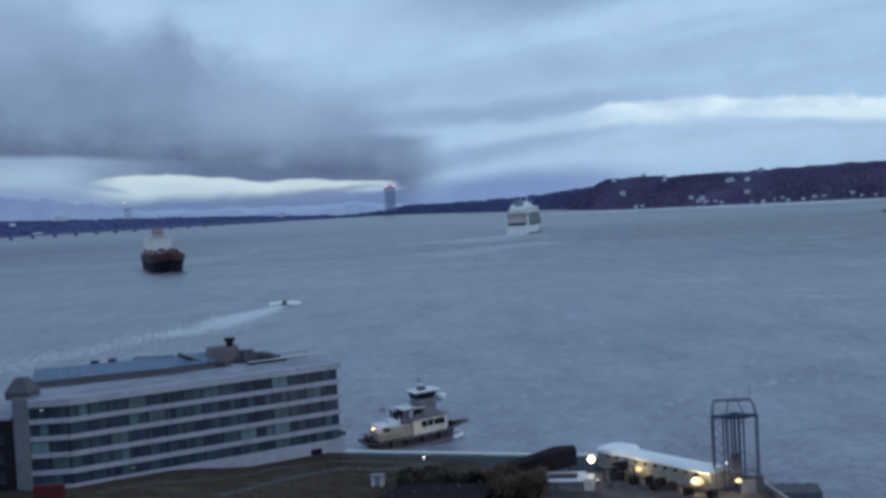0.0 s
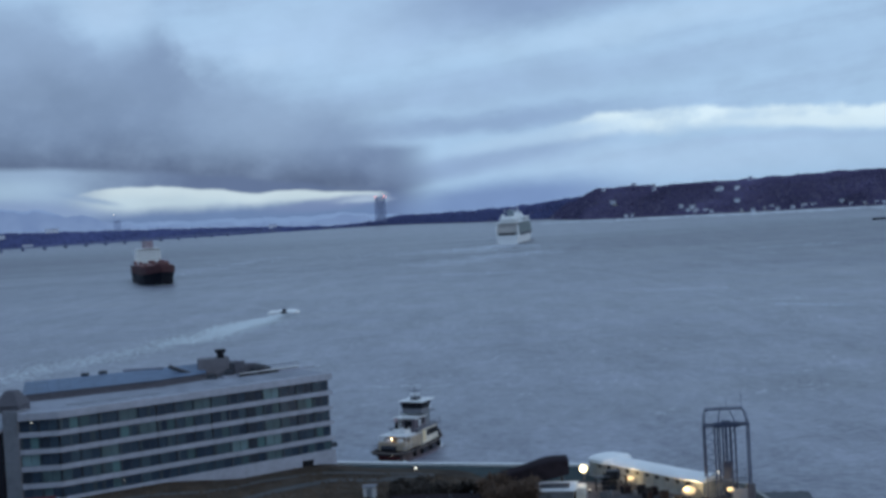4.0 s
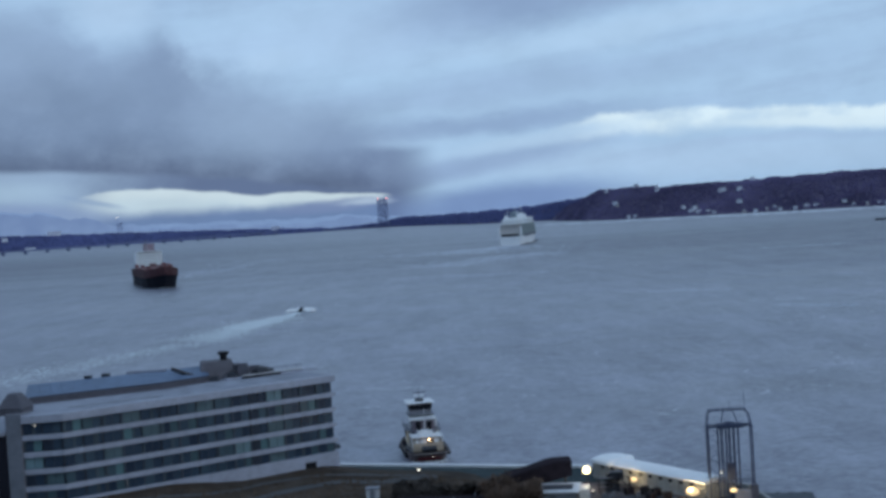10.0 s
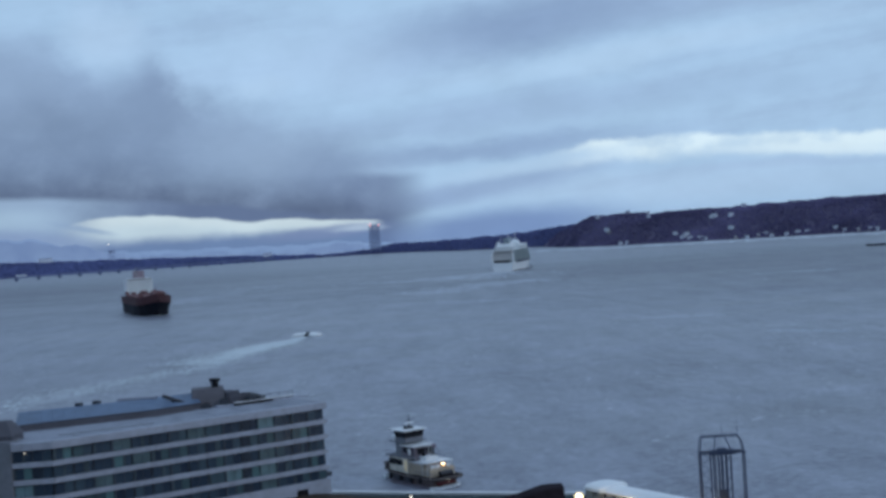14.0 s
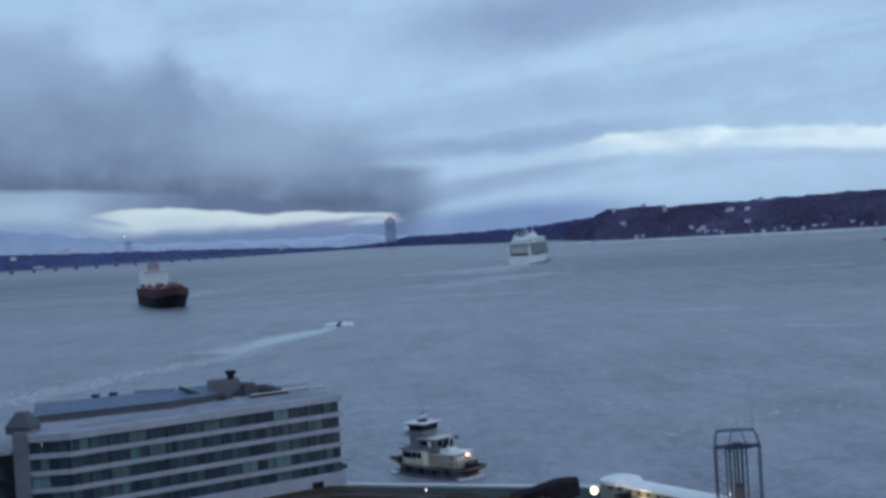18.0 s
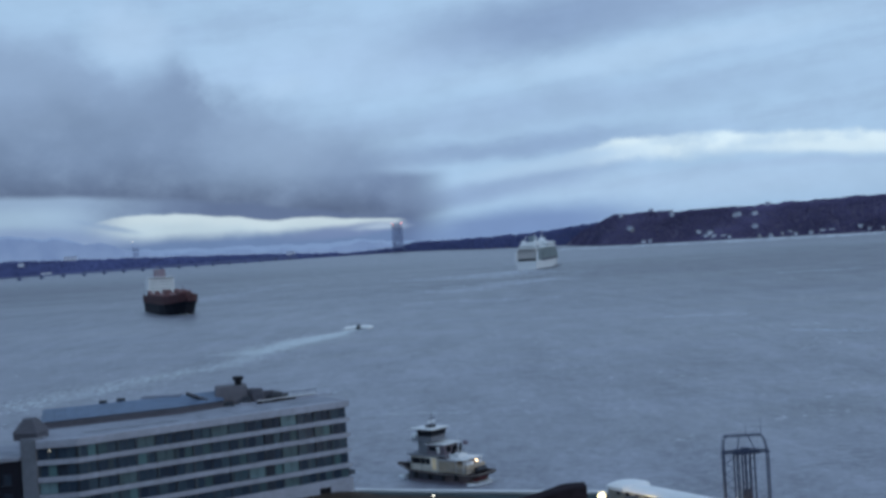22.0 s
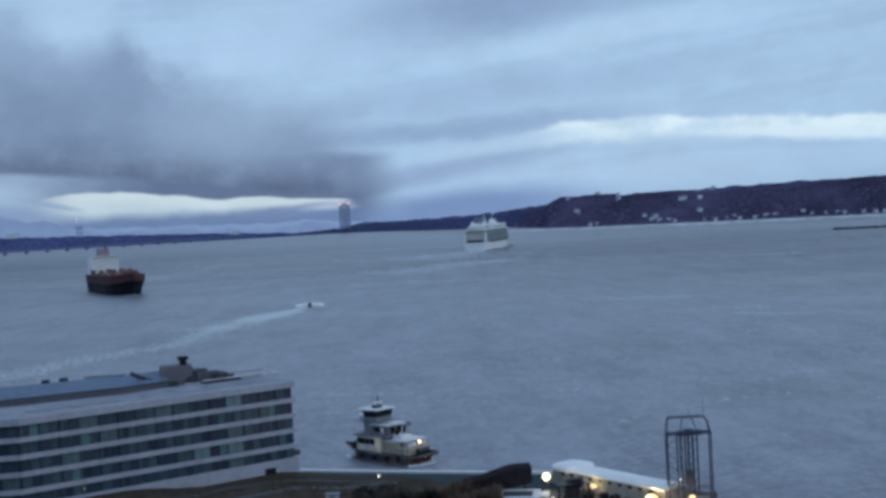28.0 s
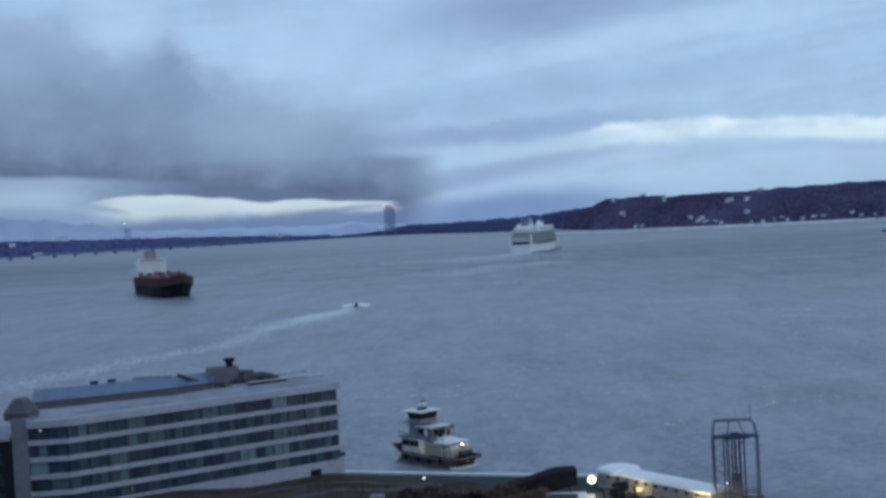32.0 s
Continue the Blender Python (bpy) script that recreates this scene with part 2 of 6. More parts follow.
def mat(name, color, rough=0.6, metal=0.0, vary=0.25, grain=3.0, coarse=0.15, bump=0.0, emit=None, strength=0.0, spread=0.0, ior=None, mist=None):
    """A surface with colour that wanders at two sizes (grain and coarse, per metre), relief, and wear in its gloss."""
    m = bpy.data.materials.new(name)
    m.use_nodes = True
    t = m.node_tree
    p = t.nodes["Principled BSDF"]
    p.inputs["Metallic"].default_value = metal
    if ior:
        p.inputs["IOR"].default_value = ior
    tc = t.nodes.new("ShaderNodeTexCoord")

    def tex(scale, detail):
        n = t.nodes.new("ShaderNodeTexNoise")
        n.inputs["Scale"].default_value, n.inputs["Detail"].default_value = scale, detail
        t.links.new(tc.outputs["Object"], n.inputs["Vector"])
        return n.outputs[0]

    a, b = tex(grain, 5), tex(coarse, 3)
    s = t.nodes.new("ShaderNodeMath")
    s.operation = "ADD"
    t.links.new(a, s.inputs[0])
    t.links.new(b, s.inputs[1])
    last = s.outputs[0]
    if spread:
        info = t.nodes.new("ShaderNodeObjectInfo")
        k = t.nodes.new("ShaderNodeMath")
        k.operation = "MULTIPLY_ADD"
        t.links.new(info.outputs["Random"], k.inputs[0])
        k.inputs[1].default_value = spread
        t.links.new(last, k.inputs[2])
        last = k.outputs[0]
    r = t.nodes.new("ShaderNodeMapRange")
    r.inputs[1].default_value, r.inputs[2].default_value = 0.55, 1.45 + spread
    t.links.new(last, r.inputs[0])
    mix = t.nodes.new("ShaderNodeMix")
    mix.data_type = "RGBA"
    mix.inputs[6].default_value = (*[c * (1 - vary) for c in color], 1)
    mix.inputs[7].default_value = (*[min(1, c * (1 + vary)) for c in color], 1)
    t.links.new(r.outputs[0], mix.inputs[0])
    t.links.new(mix.outputs[2], p.inputs["Base Color"])
    g = t.nodes.new("ShaderNodeMapRange")
    g.inputs[3].default_value, g.inputs[4].default_value = max(0.02, rough * 0.8), min(1, rough * 1.2)
    t.links.new(b, g.inputs[0])
    t.links.new(g.outputs[0], p.inputs["Roughness"])
    if bump:
        bp = t.nodes.new("ShaderNodeBump")
        bp.inputs["Distance"].default_value = bump
        t.links.new(a, bp.inputs["Height"])
        t.links.new(bp.outputs[0], p.inputs["Normal"])
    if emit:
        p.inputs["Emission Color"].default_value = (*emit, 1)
        # mist: a second haze colour mixed into the emission
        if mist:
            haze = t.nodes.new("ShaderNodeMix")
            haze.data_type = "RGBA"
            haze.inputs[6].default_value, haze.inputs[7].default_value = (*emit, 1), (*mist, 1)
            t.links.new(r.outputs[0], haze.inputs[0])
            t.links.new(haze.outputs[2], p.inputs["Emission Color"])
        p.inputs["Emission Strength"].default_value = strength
    return m


M_WHITE = mat("off_white_painted_panel", (0.375, 0.398, 0.478), 0.6, vary=0.25, grain=1.0, coarse=0.12)
M_ROOF = mat("pale_roof_membrane", (0.265, 0.280, 0.335), 0.8, vary=0.4, grain=0.4, coarse=0.07)
M_BLUE_ROOF = mat("blue_metal_roof", (0.105, 0.155, 0.245), 0.55, 0.1, vary=0.35, grain=0.5, coarse=0.1)
M_BROWN_WALL = mat("brown_render", (0.096, 0.094, 0.115), 0.85, vary=0.25, grain=1.2)
M_CONCRETE = mat("grey_concrete", (0.33, 0.33, 0.32), 0.8, vary=0.25, grain=1.2, coarse=0.1, bump=0.03)
M_STONE = mat("pale_stone", (0.42, 0.40, 0.37), 0.8, vary=0.2, grain=2)
M_COPING = mat("wet_pale_coping", (0.62, 0.63, 0.65), 0.35, vary=0.15, grain=0.8)
M_DARKWALL = mat("dark_brick_wall", (0.020, 0.021, 0.030), 0.9, vary=0.4, grain=2.5, ior=1.15)
M_FRAME = mat("dark_window_frame", (0.050, 0.062, 0.085), 0.6)
M_GRASS = mat("dead_brown_grass", (0.074, 0.059, 0.049), 1.0, vary=0.6, grain=0.3, coarse=0.06, bump=0.1, ior=1.12)
M_ASPHALT = mat("wet_asphalt", (0.045, 0.064, 0.070), 0.9, vary=0.45, grain=0.6, coarse=0.08, ior=1.2)
M_PATH = mat("grey_path", (0.098, 0.100, 0.104), 0.9, vary=0.3, grain=0.8, ior=1.15)
M_DARKROOF = mat("dark_bitumen_roof", (0.028, 0.022, 0.027), 0.95, vary=0.5, grain=0.7, coarse=0.09, ior=1.1)
M_TIMBER = mat("weathered_brown_timber", (0.042, 0.033, 0.028), 0.9, vary=0.45, grain=1.2, spread=0.8)
M_SNOWROOF = mat("white_metal_roof", (0.90, 0.91, 0.92), 0.5, vary=0.08, grain=1.0)
M_STEEL = mat("dark_grey_steel", (0.045, 0.048, 0.06), 0.5, 0.4, vary=0.3, grain=2)
M_BLACK = mat("black_paint", (0.014, 0.014, 0.018), 0.6, vary=0.35, ior=1.25)
M_RED = mat("red_paint", (0.105, 0.010, 0.016), 0.7, vary=0.3)
M_HULLBLACK = mat("black_hull_paint", (0.036, 0.035, 0.046), 0.4, vary=0.35, grain=0.5)
M_SHIPBLACK = mat("black_ship_paint", (0.015, 0.016, 0.024), 0.7, vary=0.35, grain=0.3, ior=1.2)
M_CREAM = mat("cream_ship_paint", (0.68, 0.63, 0.55), 0.6, vary=0.45, grain=0.8)
M_SHIPWHITE = mat("white_ship_paint", (0.82, 0.84, 0.85), 0.4, vary=0.08, grain=0.3, coarse=0.03)
# balcony grey, darkened to hold the shade on the ship's side
M_SHIPGREY = mat("shaded_balcony_grey", (0.25, 0.30, 0.335), 0.4, vary=0.25, grain=0.3)
M_BEIGE = mat("beige_terrace", (0.62, 0.60, 0.58), 0.6, vary=0.2)
M_TOWER = mat("blue_grey_painted_steel", (0.046, 0.060, 0.112), 0.7, 0.0, vary=0.3, grain=2)
M_TUGWHITE = mat("weathered_white_ship_paint", (0.78, 0.79, 0.81), 0.5, vary=0.25, grain=0.9)
M_DEADLEAF = mat("dead_brown_leaves", (0.102, 0.064, 0.045), 0.95, vary=0.6, grain=0.6, coarse=0.15)
M_DARKLEAF = mat("withered_dark_leaves", (0.066, 0.057, 0.052), 0.95, vary=0.6, grain=0.6, coarse=0.15, ior=1.15)
M_GANGWALL = mat("grey_gangway_cladding", (0.33, 0.33, 0.31), 0.8, vary=0.35, grain=0.6, coarse=0.12)
M_HUTGREY = mat("stained_grey_panel", (0.16, 0.165, 0.175), 0.85, vary=0.45, grain=0.7, coarse=0.2)
M_OCHRE = mat("ochre_deck_paint", (0.50, 0.41, 0.315), 0.7, vary=0.35, grain=0.8)
M_CURTAIN = mat("pale_teal_curtain", (0.062, 0.088, 0.108), 0.9, vary=0.4, grain=0.8, spread=1.2)
M_APRON = mat("stained_concrete_yard", (0.092, 0.086, 0.094), 0.95, vary=0.75, grain=0.35, coarse=0.12, ior=1.2)
M_PONTOON = mat("grey_pontoon_deck", (0.075, 0.086, 0.10), 0.9, vary=0.35, grain=0.6)
M_FUNNEL = mat("faded_red_funnel_paint", (0.27, 0.205, 0.24), 0.7, vary=0.3)
M_THINFOAM = mat("thin_fading_foam", (0.60, 0.65, 0.73), 0.7, vary=0.25, grain=0.3)
M_RUSTHULL = mat("rusty_brown_hull_paint", (0.15, 0.11, 0.105), 0.7, vary=0.5, grain=0.9, coarse=0.3)
M_TERRACE = mat("shaded_terrace", (0.54, 0.52, 0.53), 0.6, vary=0.3, grain=0.4)
# bridge concrete with distance haze mixed into its base colour
M_BRIDGE = mat("haze_blue_bridge_concrete", (0.15, 0.18, 0.30), 0.9, vary=0.2, grain=0.05)
M_RUST = mat("rust_red_container", (0.185, 0.075, 0.078), 0.65, vary=0.3, grain=0.6, spread=0.8)
M_TUGCASE = mat("dull_mauve_paint", (0.165, 0.135, 0.165), 0.6, vary=0.3)
M_FENDER = mat("worn_rubber", (0.125, 0.105, 0.10), 0.8, vary=0.4, grain=1.2)
M_MAROON = mat("maroon_paint", (0.135, 0.055, 0.062), 0.6, vary=0.3)
M_GREYPAINT = mat("grey_deck_paint", (0.20, 0.215, 0.24), 0.6, vary=0.25)
M_WAKE = mat("thin_churned_foam", (0.62, 0.68, 0.72), 0.6, vary=0.2, grain=0.5)
# white ship paint greyed so that the side reads as shaded
M_SHIPSIDE = mat("shaded_ship_side", (0.33, 0.39, 0.40), 0.5, vary=0.15, grain=0.3)
M_GREYWALL = mat("grey_render", (0.205, 0.212, 0.245), 0.8, vary=0.3, grain=0.8)
M_SHRUB = mat("brown_bare_shrub", (0.086, 0.064, 0.049), 1.0, vary=0.6, grain=0.5, coarse=0.1, ior=1.1)
M_BARK = mat("dark_bark", (0.05, 0.036, 0.028), 0.9, vary=0.4, grain=4)
M_LITDOOR = mat("lit_cream_doorway", (0.6, 0.52, 0.36), 0.6, emit=(1.0, 0.85, 0.5), strength=0.12)
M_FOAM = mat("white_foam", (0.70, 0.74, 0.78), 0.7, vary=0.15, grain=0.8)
# blue-violet in the wooded hills' base colours stands for air haze
M_WOOD_HILL = mat("haze_tinted_woodland_floor", (0.120, 0.104, 0.165), 0.95, vary=0.25, grain=0.03, coarse=0.004, ior=1.15)
M_TREES = mat("haze_tinted_bare_trees", (0.114, 0.099, 0.186), 0.95, vary=0.65, grain=0.012, coarse=0.004, ior=1.15)
M_FARWOOD = mat("haze_tinted_distant_woods", (0.092, 0.104, 0.225), 0.95, vary=0.2, grain=0.02, coarse=0.004, ior=1.15)
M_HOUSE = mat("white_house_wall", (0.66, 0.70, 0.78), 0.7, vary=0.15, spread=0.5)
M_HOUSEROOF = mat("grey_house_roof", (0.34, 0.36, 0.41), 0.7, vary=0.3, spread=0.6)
# far shore: stronger blue, with the haze of distance in the colour
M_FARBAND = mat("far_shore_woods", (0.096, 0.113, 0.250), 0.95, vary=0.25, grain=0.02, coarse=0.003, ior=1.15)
# both mountain ranges emit their haze colour instead of being lit
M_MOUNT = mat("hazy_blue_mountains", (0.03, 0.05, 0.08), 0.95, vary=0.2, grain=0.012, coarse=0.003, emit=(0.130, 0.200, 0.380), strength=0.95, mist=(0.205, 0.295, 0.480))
M_MOUNT2 = mat("pale_hazy_mountains", (0.04, 0.06, 0.10), 0.95, vary=0.2, grain=0.012, coarse=0.003, emit=(0.165, 0.255, 0.440), strength=0.95, mist=(0.205, 0.305, 0.500))
# steel paled towards blue: distance haze is put into this base colour
M_PYLON = mat("haze_paled_steel", (0.20, 0.24, 0.385), 0.8, 0.0)
M_LAMP = mat("warm_lamp_glass", (0.9, 0.8, 0.5), 0.3, emit=(1.0, 0.83, 0.50), strength=2.2)
M_FLOOD = mat("yellow_flood_glass", (0.25, 0.2, 0.12), 0.3, emit=(1.0, 0.74, 0.40), strength=1.0)
M_LAMPW = mat("white_lamp_glass", (0.9, 0.9, 0.8), 0.3, emit=(1.0, 0.93, 0.75), strength=1.6)
M_AMBER = mat("amber_lamp_glass", (0.9, 0.6, 0.3), 0.3, emit=(1.0, 0.66, 0.34), strength=9.0)
M_BEACON = mat("red_beacon_glass", (0.9, 0.2, 0.2), 0.3, emit=(1.0, 0.30, 0.28), strength=2.2)


def pane_material():
    """Dark window glass, with a pale teal blind drawn behind some panes."""
    m = bpy.data.materials.new("window_glass")
    m.use_nodes = True
    t = m.node_tree
    p = t.nodes["Principled BSDF"]
    info = t.nodes.new("ShaderNodeObjectInfo")
    ramp = t.nodes.new("ShaderNodeValToRGB")
    e = ramp.color_ramp.elements
    e[0].position, e[0].color = 0.0, (0.028, 0.042, 0.070, 1)
    e[1].position, e[1].color = 1.0, (0.12, 0.22, 0.24, 1)
    for pos, c in ((0.45, (0.044, 0.068, 0.102, 1)), (0.75, (0.070, 0.105, 0.138, 1)), (0.92, (0.075, 0.125, 0.142, 1))):
        x = e.new(pos)
        x.color = c
    t.links.new(info.outputs["Random"], ramp.inputs[0])
    t.links.new(ramp.outputs[0], p.inputs["Base Color"])
    p.inputs["Roughness"].default_value = 0.22
    p.inputs["Specular IOR Level"].default_value = 0.3
    return m


M_GLASS = pane_material()
M_BLIND = mat("pale_teal_blind_behind_glass", (0.150, 0.240, 0.270), 0.3, vary=0.25, grain=0.6)
M_FAINTBLIND = mat("dim_teal_blind_behind_glass", (0.085, 0.135, 0.155), 0.3, vary=0.3, grain=0.6)
M_DARKPANE = mat("unlit_room_behind_glass", (0.014, 0.025, 0.046), 0.5, vary=0.3, grain=0.6)
M_PLANT = mat("weathered_grey_stone", (0.135, 0.130, 0.150), 0.9, vary=0.35, grain=0.8)


def water_material():
    """Choppy river water: waves of three sizes, with wind streaks that change the chop."""
    m = bpy.data.materials.new("river_water")
    m.use_nodes = True
    t = m.node_tree
    p = t.nodes["Principled BSDF"]
    tc = t.nodes.new("ShaderNodeTexCoord")

    def tex(sx, sy, detail, rz=0.0, rough=0.55):
        mp = t.nodes.new("ShaderNodeMapping")
        mp.inputs["Scale"].default_value = (sx, sy, 1)
        mp.inputs["Rotation"].default_value = (0, 0, radians(rz))
        t.links.new(tc.outputs["Object"], mp.inputs[0])
        n = t.nodes.new("ShaderNodeTexNoise")
        n.inputs["Scale"].default_value, n.inputs["Detail"].default_value, n.inputs["Roughness"].default_value = 1.0, detail, rough
        t.links.new(mp.outputs[0], n.inputs["Vector"])
        return n.outputs[0]

    def mth(op, a, b):
        n = t.nodes.new("ShaderNodeMath")
        n.operation = op
        for i, v in enumerate((a, b)):
            if isinstance(v, float):
                n.inputs[i].default_value = v
            else:
                t.links.new(v, n.inputs[i])
        return n.outputs[0]

    chop = tex(0.26, 0.36, 8, 12, 0.68)
    swell = tex(0.05, 0.10, 4, 8)
    gust = tex(0.006, 0.024, 5, 6, 0.6)
    mottle = tex(0.42, 0.46, 4, 0, 0.7)
    ripple = tex(0.15, 0.085, 4, 0, 0.7)
    roller = tex(0.045, 0.013, 4, 0, 0.65)
    patch = tex(0.0016, 0.006, 4, -4)
    height = mth("ADD", mth("MULTIPLY", chop, 0.9), mth("MULTIPLY", swell, 0.8))
    bp = t.nodes.new("ShaderNodeBump")
    bp.inputs["Distance"].default_value = 0.8
    bp.inputs["Strength"].default_value = 0.62
    t.links.new(height, bp.inputs["Height"])
    t.links.new(bp.outputs[0], p.inputs["Normal"])
    r = t.nodes.new("ShaderNodeMapRange")
    r.inputs[1].default_value, r.inputs[2].default_value, r.inputs[3].default_value, r.inputs[4].default_value = 0.3, 0.7, 0.26, 0.44
    t.links.new(mth("ADD", mth("MULTIPLY", gust, 0.6), mth("MULTIPLY", patch, 0.4)), r.inputs[0])
    t.links.new(r.outputs[0], p.inputs["Roughness"])
    mix = t.nodes.new("ShaderNodeMix")
    mix.data_type = "RGBA"
    mix.inputs[6].default_value = (0.108, 0.113, 0.150, 1)
    mix.inputs[7].default_value = (0.366, 0.381, 0.456, 1)
    k = t.nodes.new("ShaderNodeMapRange")
    k.inputs[1].default_value, k.inputs[2].default_value = 0.405, 0.615
    t.links.new(mth("ADD", mth("ADD", mth("MULTIPLY", gust, 0.23), mth("MULTIPLY", roller, 0.24)), mth("ADD", mth("MULTIPLY", ripple, 0.19), mth("MULTIPLY", mottle, 0.34))), k.inputs[0])
    t.links.new(k.outputs[0], mix.inputs[0])
    # base colour is scaled from 1.06 down to 0.85 with distance
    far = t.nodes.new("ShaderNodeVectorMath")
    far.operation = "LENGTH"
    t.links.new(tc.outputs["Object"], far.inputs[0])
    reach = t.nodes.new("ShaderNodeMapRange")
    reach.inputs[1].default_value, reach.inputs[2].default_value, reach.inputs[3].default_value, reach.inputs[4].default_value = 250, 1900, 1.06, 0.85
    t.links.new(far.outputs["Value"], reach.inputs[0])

    def across(nx, ny, wander, stops):
        """Rises and falls along one direction over the plan, at four distances in metres."""
        dot = t.nodes.new("ShaderNodeVectorMath")
        dot.operation = "DOT_PRODUCT"
        dot.inputs[1].default_value = (nx, ny, 0)
        t.links.new(tc.outputs["Object"], dot.inputs[0])
        w = mth("ADD", dot.outputs["Value"], mth("MULTIPLY", mth("SUBTRACT", patch, 0.5), wander))
        gates = []
        for a, b, lo, hi in ((stops[0], stops[1], 0.0, 1.0), (stops[2], stops[3], 1.0, 0.0)):
            g = t.nodes.new("ShaderNodeMapRange")
            g.interpolation_type = "SMOOTHSTEP"
            g.inputs[1].default_value, g.inputs[2].default_value, g.inputs[3].default_value, g.inputs[4].default_value = a, b, lo, hi
            t.links.new(w, g.inputs[0])
            gates.append(g.outputs[0])
        return mth("MULTIPLY", *gates)

    # darker, less glossy water below the far shore and off the bluff
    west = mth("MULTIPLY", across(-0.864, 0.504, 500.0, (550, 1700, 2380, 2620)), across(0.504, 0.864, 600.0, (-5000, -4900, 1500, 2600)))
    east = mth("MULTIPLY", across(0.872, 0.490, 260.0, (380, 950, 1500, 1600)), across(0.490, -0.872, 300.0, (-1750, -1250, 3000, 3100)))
    dull_zones = mth("ADD", mth("MULTIPLY", west, 1.0), mth("MULTIPLY", east, 0.95))
    t.links.new(mth("SUBTRACT", 0.5, mth("MULTIPLY", dull_zones, 0.36)), p.inputs["Specular IOR Level"])
    scaled_tone = t.nodes.new("ShaderNodeVectorMath")
    scaled_tone.operation = "SCALE"
    t.links.new(mix.outputs[2], scaled_tone.inputs[0])
    t.links.new(mth("MULTIPLY", reach.outputs[0], mth("SUBTRACT", 1.0, mth("MULTIPLY", dull_zones, 0.25))), scaled_tone.inputs["Scale"])
    t.links.new(scaled_tone.outputs[0], p.inputs["Base Color"])
    p.inputs["IOR"].default_value = 1.33
    return m


M_WATER = water_material()

# ---- building blocks ----


def box(bm, x0, x1, y0, y1, z0, z1):
    v = [bm.verts.new((x, y, z)) for z in (z0, z1) for x, y in ((x0, y0), (x1, y0), (x1, y1), (x0, y1))]
    for f in ((3, 2, 1, 0), (4, 5, 6, 7), (0, 1, 5, 4), (1, 2, 6, 5), (2, 3, 7, 6), (3, 0, 4, 7)):
        bm.faces.new([v[i] for i in f])
    return v


def turned(bm, verts, m):
    bmesh.ops.transform(bm, matrix=m, verts=verts)


def prism(bm, poly, z0, z1, top=None):
    """A column over a counter-clockwise outline; top: the outline's copy at z1."""
    top = top or poly
    a = [bm.verts.new((x, y, z0)) for x, y in poly]
    b = [bm.verts.new((x, y, z1)) for x, y in top]
    n = len(poly)
    for i in range(n):
        bm.faces.new((a[i], a[(i + 1) % n], b[(i + 1) % n], b[i]))
    bm.faces.new(b)
    bm.faces.new(a[::-1])
    return a + b


def tube(bm, a, b, r, r2=None, n=8):
    a, b = Vector(a), Vector(b)
    q = (b - a).to_track_quat("Z", "Y").to_matrix()
    r2 = r if r2 is None else r2
    p = [(math.cos(2 * math.pi * i / n), math.sin(2 * math.pi * i / n)) for i in range(n)]
    u = [bm.verts.new(a + q @ Vector((x * r, y * r, 0))) for x, y in p]
    w = [bm.verts.new(b + q @ Vector((x * r2, y * r2, 0))) for x, y in p]
    for i in range(n):
        bm.faces.new((u[i], u[(i + 1) % n], w[(i + 1) % n], w[i]))
    bm.faces.new(w)
    bm.faces.new(u[::-1])
    return u + w


def loft(bm, rings):
    rows = [[bm.verts.new(p) for p in r] for r in rings]
    n = len(rows[0])
    for a, b in zip(rows, rows[1:]):
        for i in range(n):
            bm.faces.new((a[i], a[(i + 1) % n], b[(i + 1) % n], b[i]))
    bm.faces.new(rows[0][::-1])
    bm.faces.new(rows[-1])
    bmesh.ops.recalc_face_normals(bm, faces=bm.faces)


def ball(bm, c, r, rings=6, seg=10, flat=1.0):
    bmesh.ops.create_uvsphere(bm, u_segments=seg, v_segments=rings, radius=r,
                              matrix=Matrix.Translation(c) @ Matrix.Diagonal((1, 1, flat, 1)))


def part(name, bm, material, parent, label=""):
    """One mesh under a thing or under a part."""
    me = bpy.data.meshes.new(name)
    bm.to_mesh(me)
    bm.free()
    me.materials.append(material)
    ob = new(name, me)
    ob.parent = parent
    if label:
        ob["label"] = label
    return ob


def thing(name, m, label, category, group="", kind=""):
    e = new(name)
    e.matrix_world = m
    e.empty_display_size = 0.5
    return tagged(e, label, category, group, kind)


def boxpart(name, dims, material, parent, label="", m=None):
    bm = bmesh.new()
    v = box(bm, *dims)
    if m is not None:
        turned(bm, v, m)
    return part(name, bm, material, parent, label)


def tubepart(name, a, b, r, material, parent, label="", r2=None, n=8):
    bm = bmesh.new()
    tube(bm, a, b, r, r2, n)
    return part(name, bm, material, parent, label)


def solo(name, bm, material, label, category="", kind="", group=""):
    """A thing that is one plain mesh."""
    return tagged(part(name, bm, material, None), label, category, group, kind)


def smooth01(x):
    x = max(0.0, min(1.0, x))
    return x * x * (3 - 2 * x)

# ---- the river, one sheet out to the horizon ----
bm = bmesh.new()
ring = [bm.verts.new((6500 * math.cos(2 * math.pi * i / 64), 6500 * math.sin(2 * math.pi * i / 64), 0)) for i in range(64)]
mid = bm.verts.new((0, 0, 0))
for i in range(64):
    bm.faces.new((mid, ring[i], ring[(i + 1) % 64]))
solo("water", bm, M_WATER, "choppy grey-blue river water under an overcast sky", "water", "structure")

# ---- the near shore ----
EDGE = ((-420, 352), (-80, 280), (-22, 261.6), (16.5, 247.8), (30, 243.5), (46, 229), (52.5, 221), (53.5, 205), (54, 150), (76, -400))


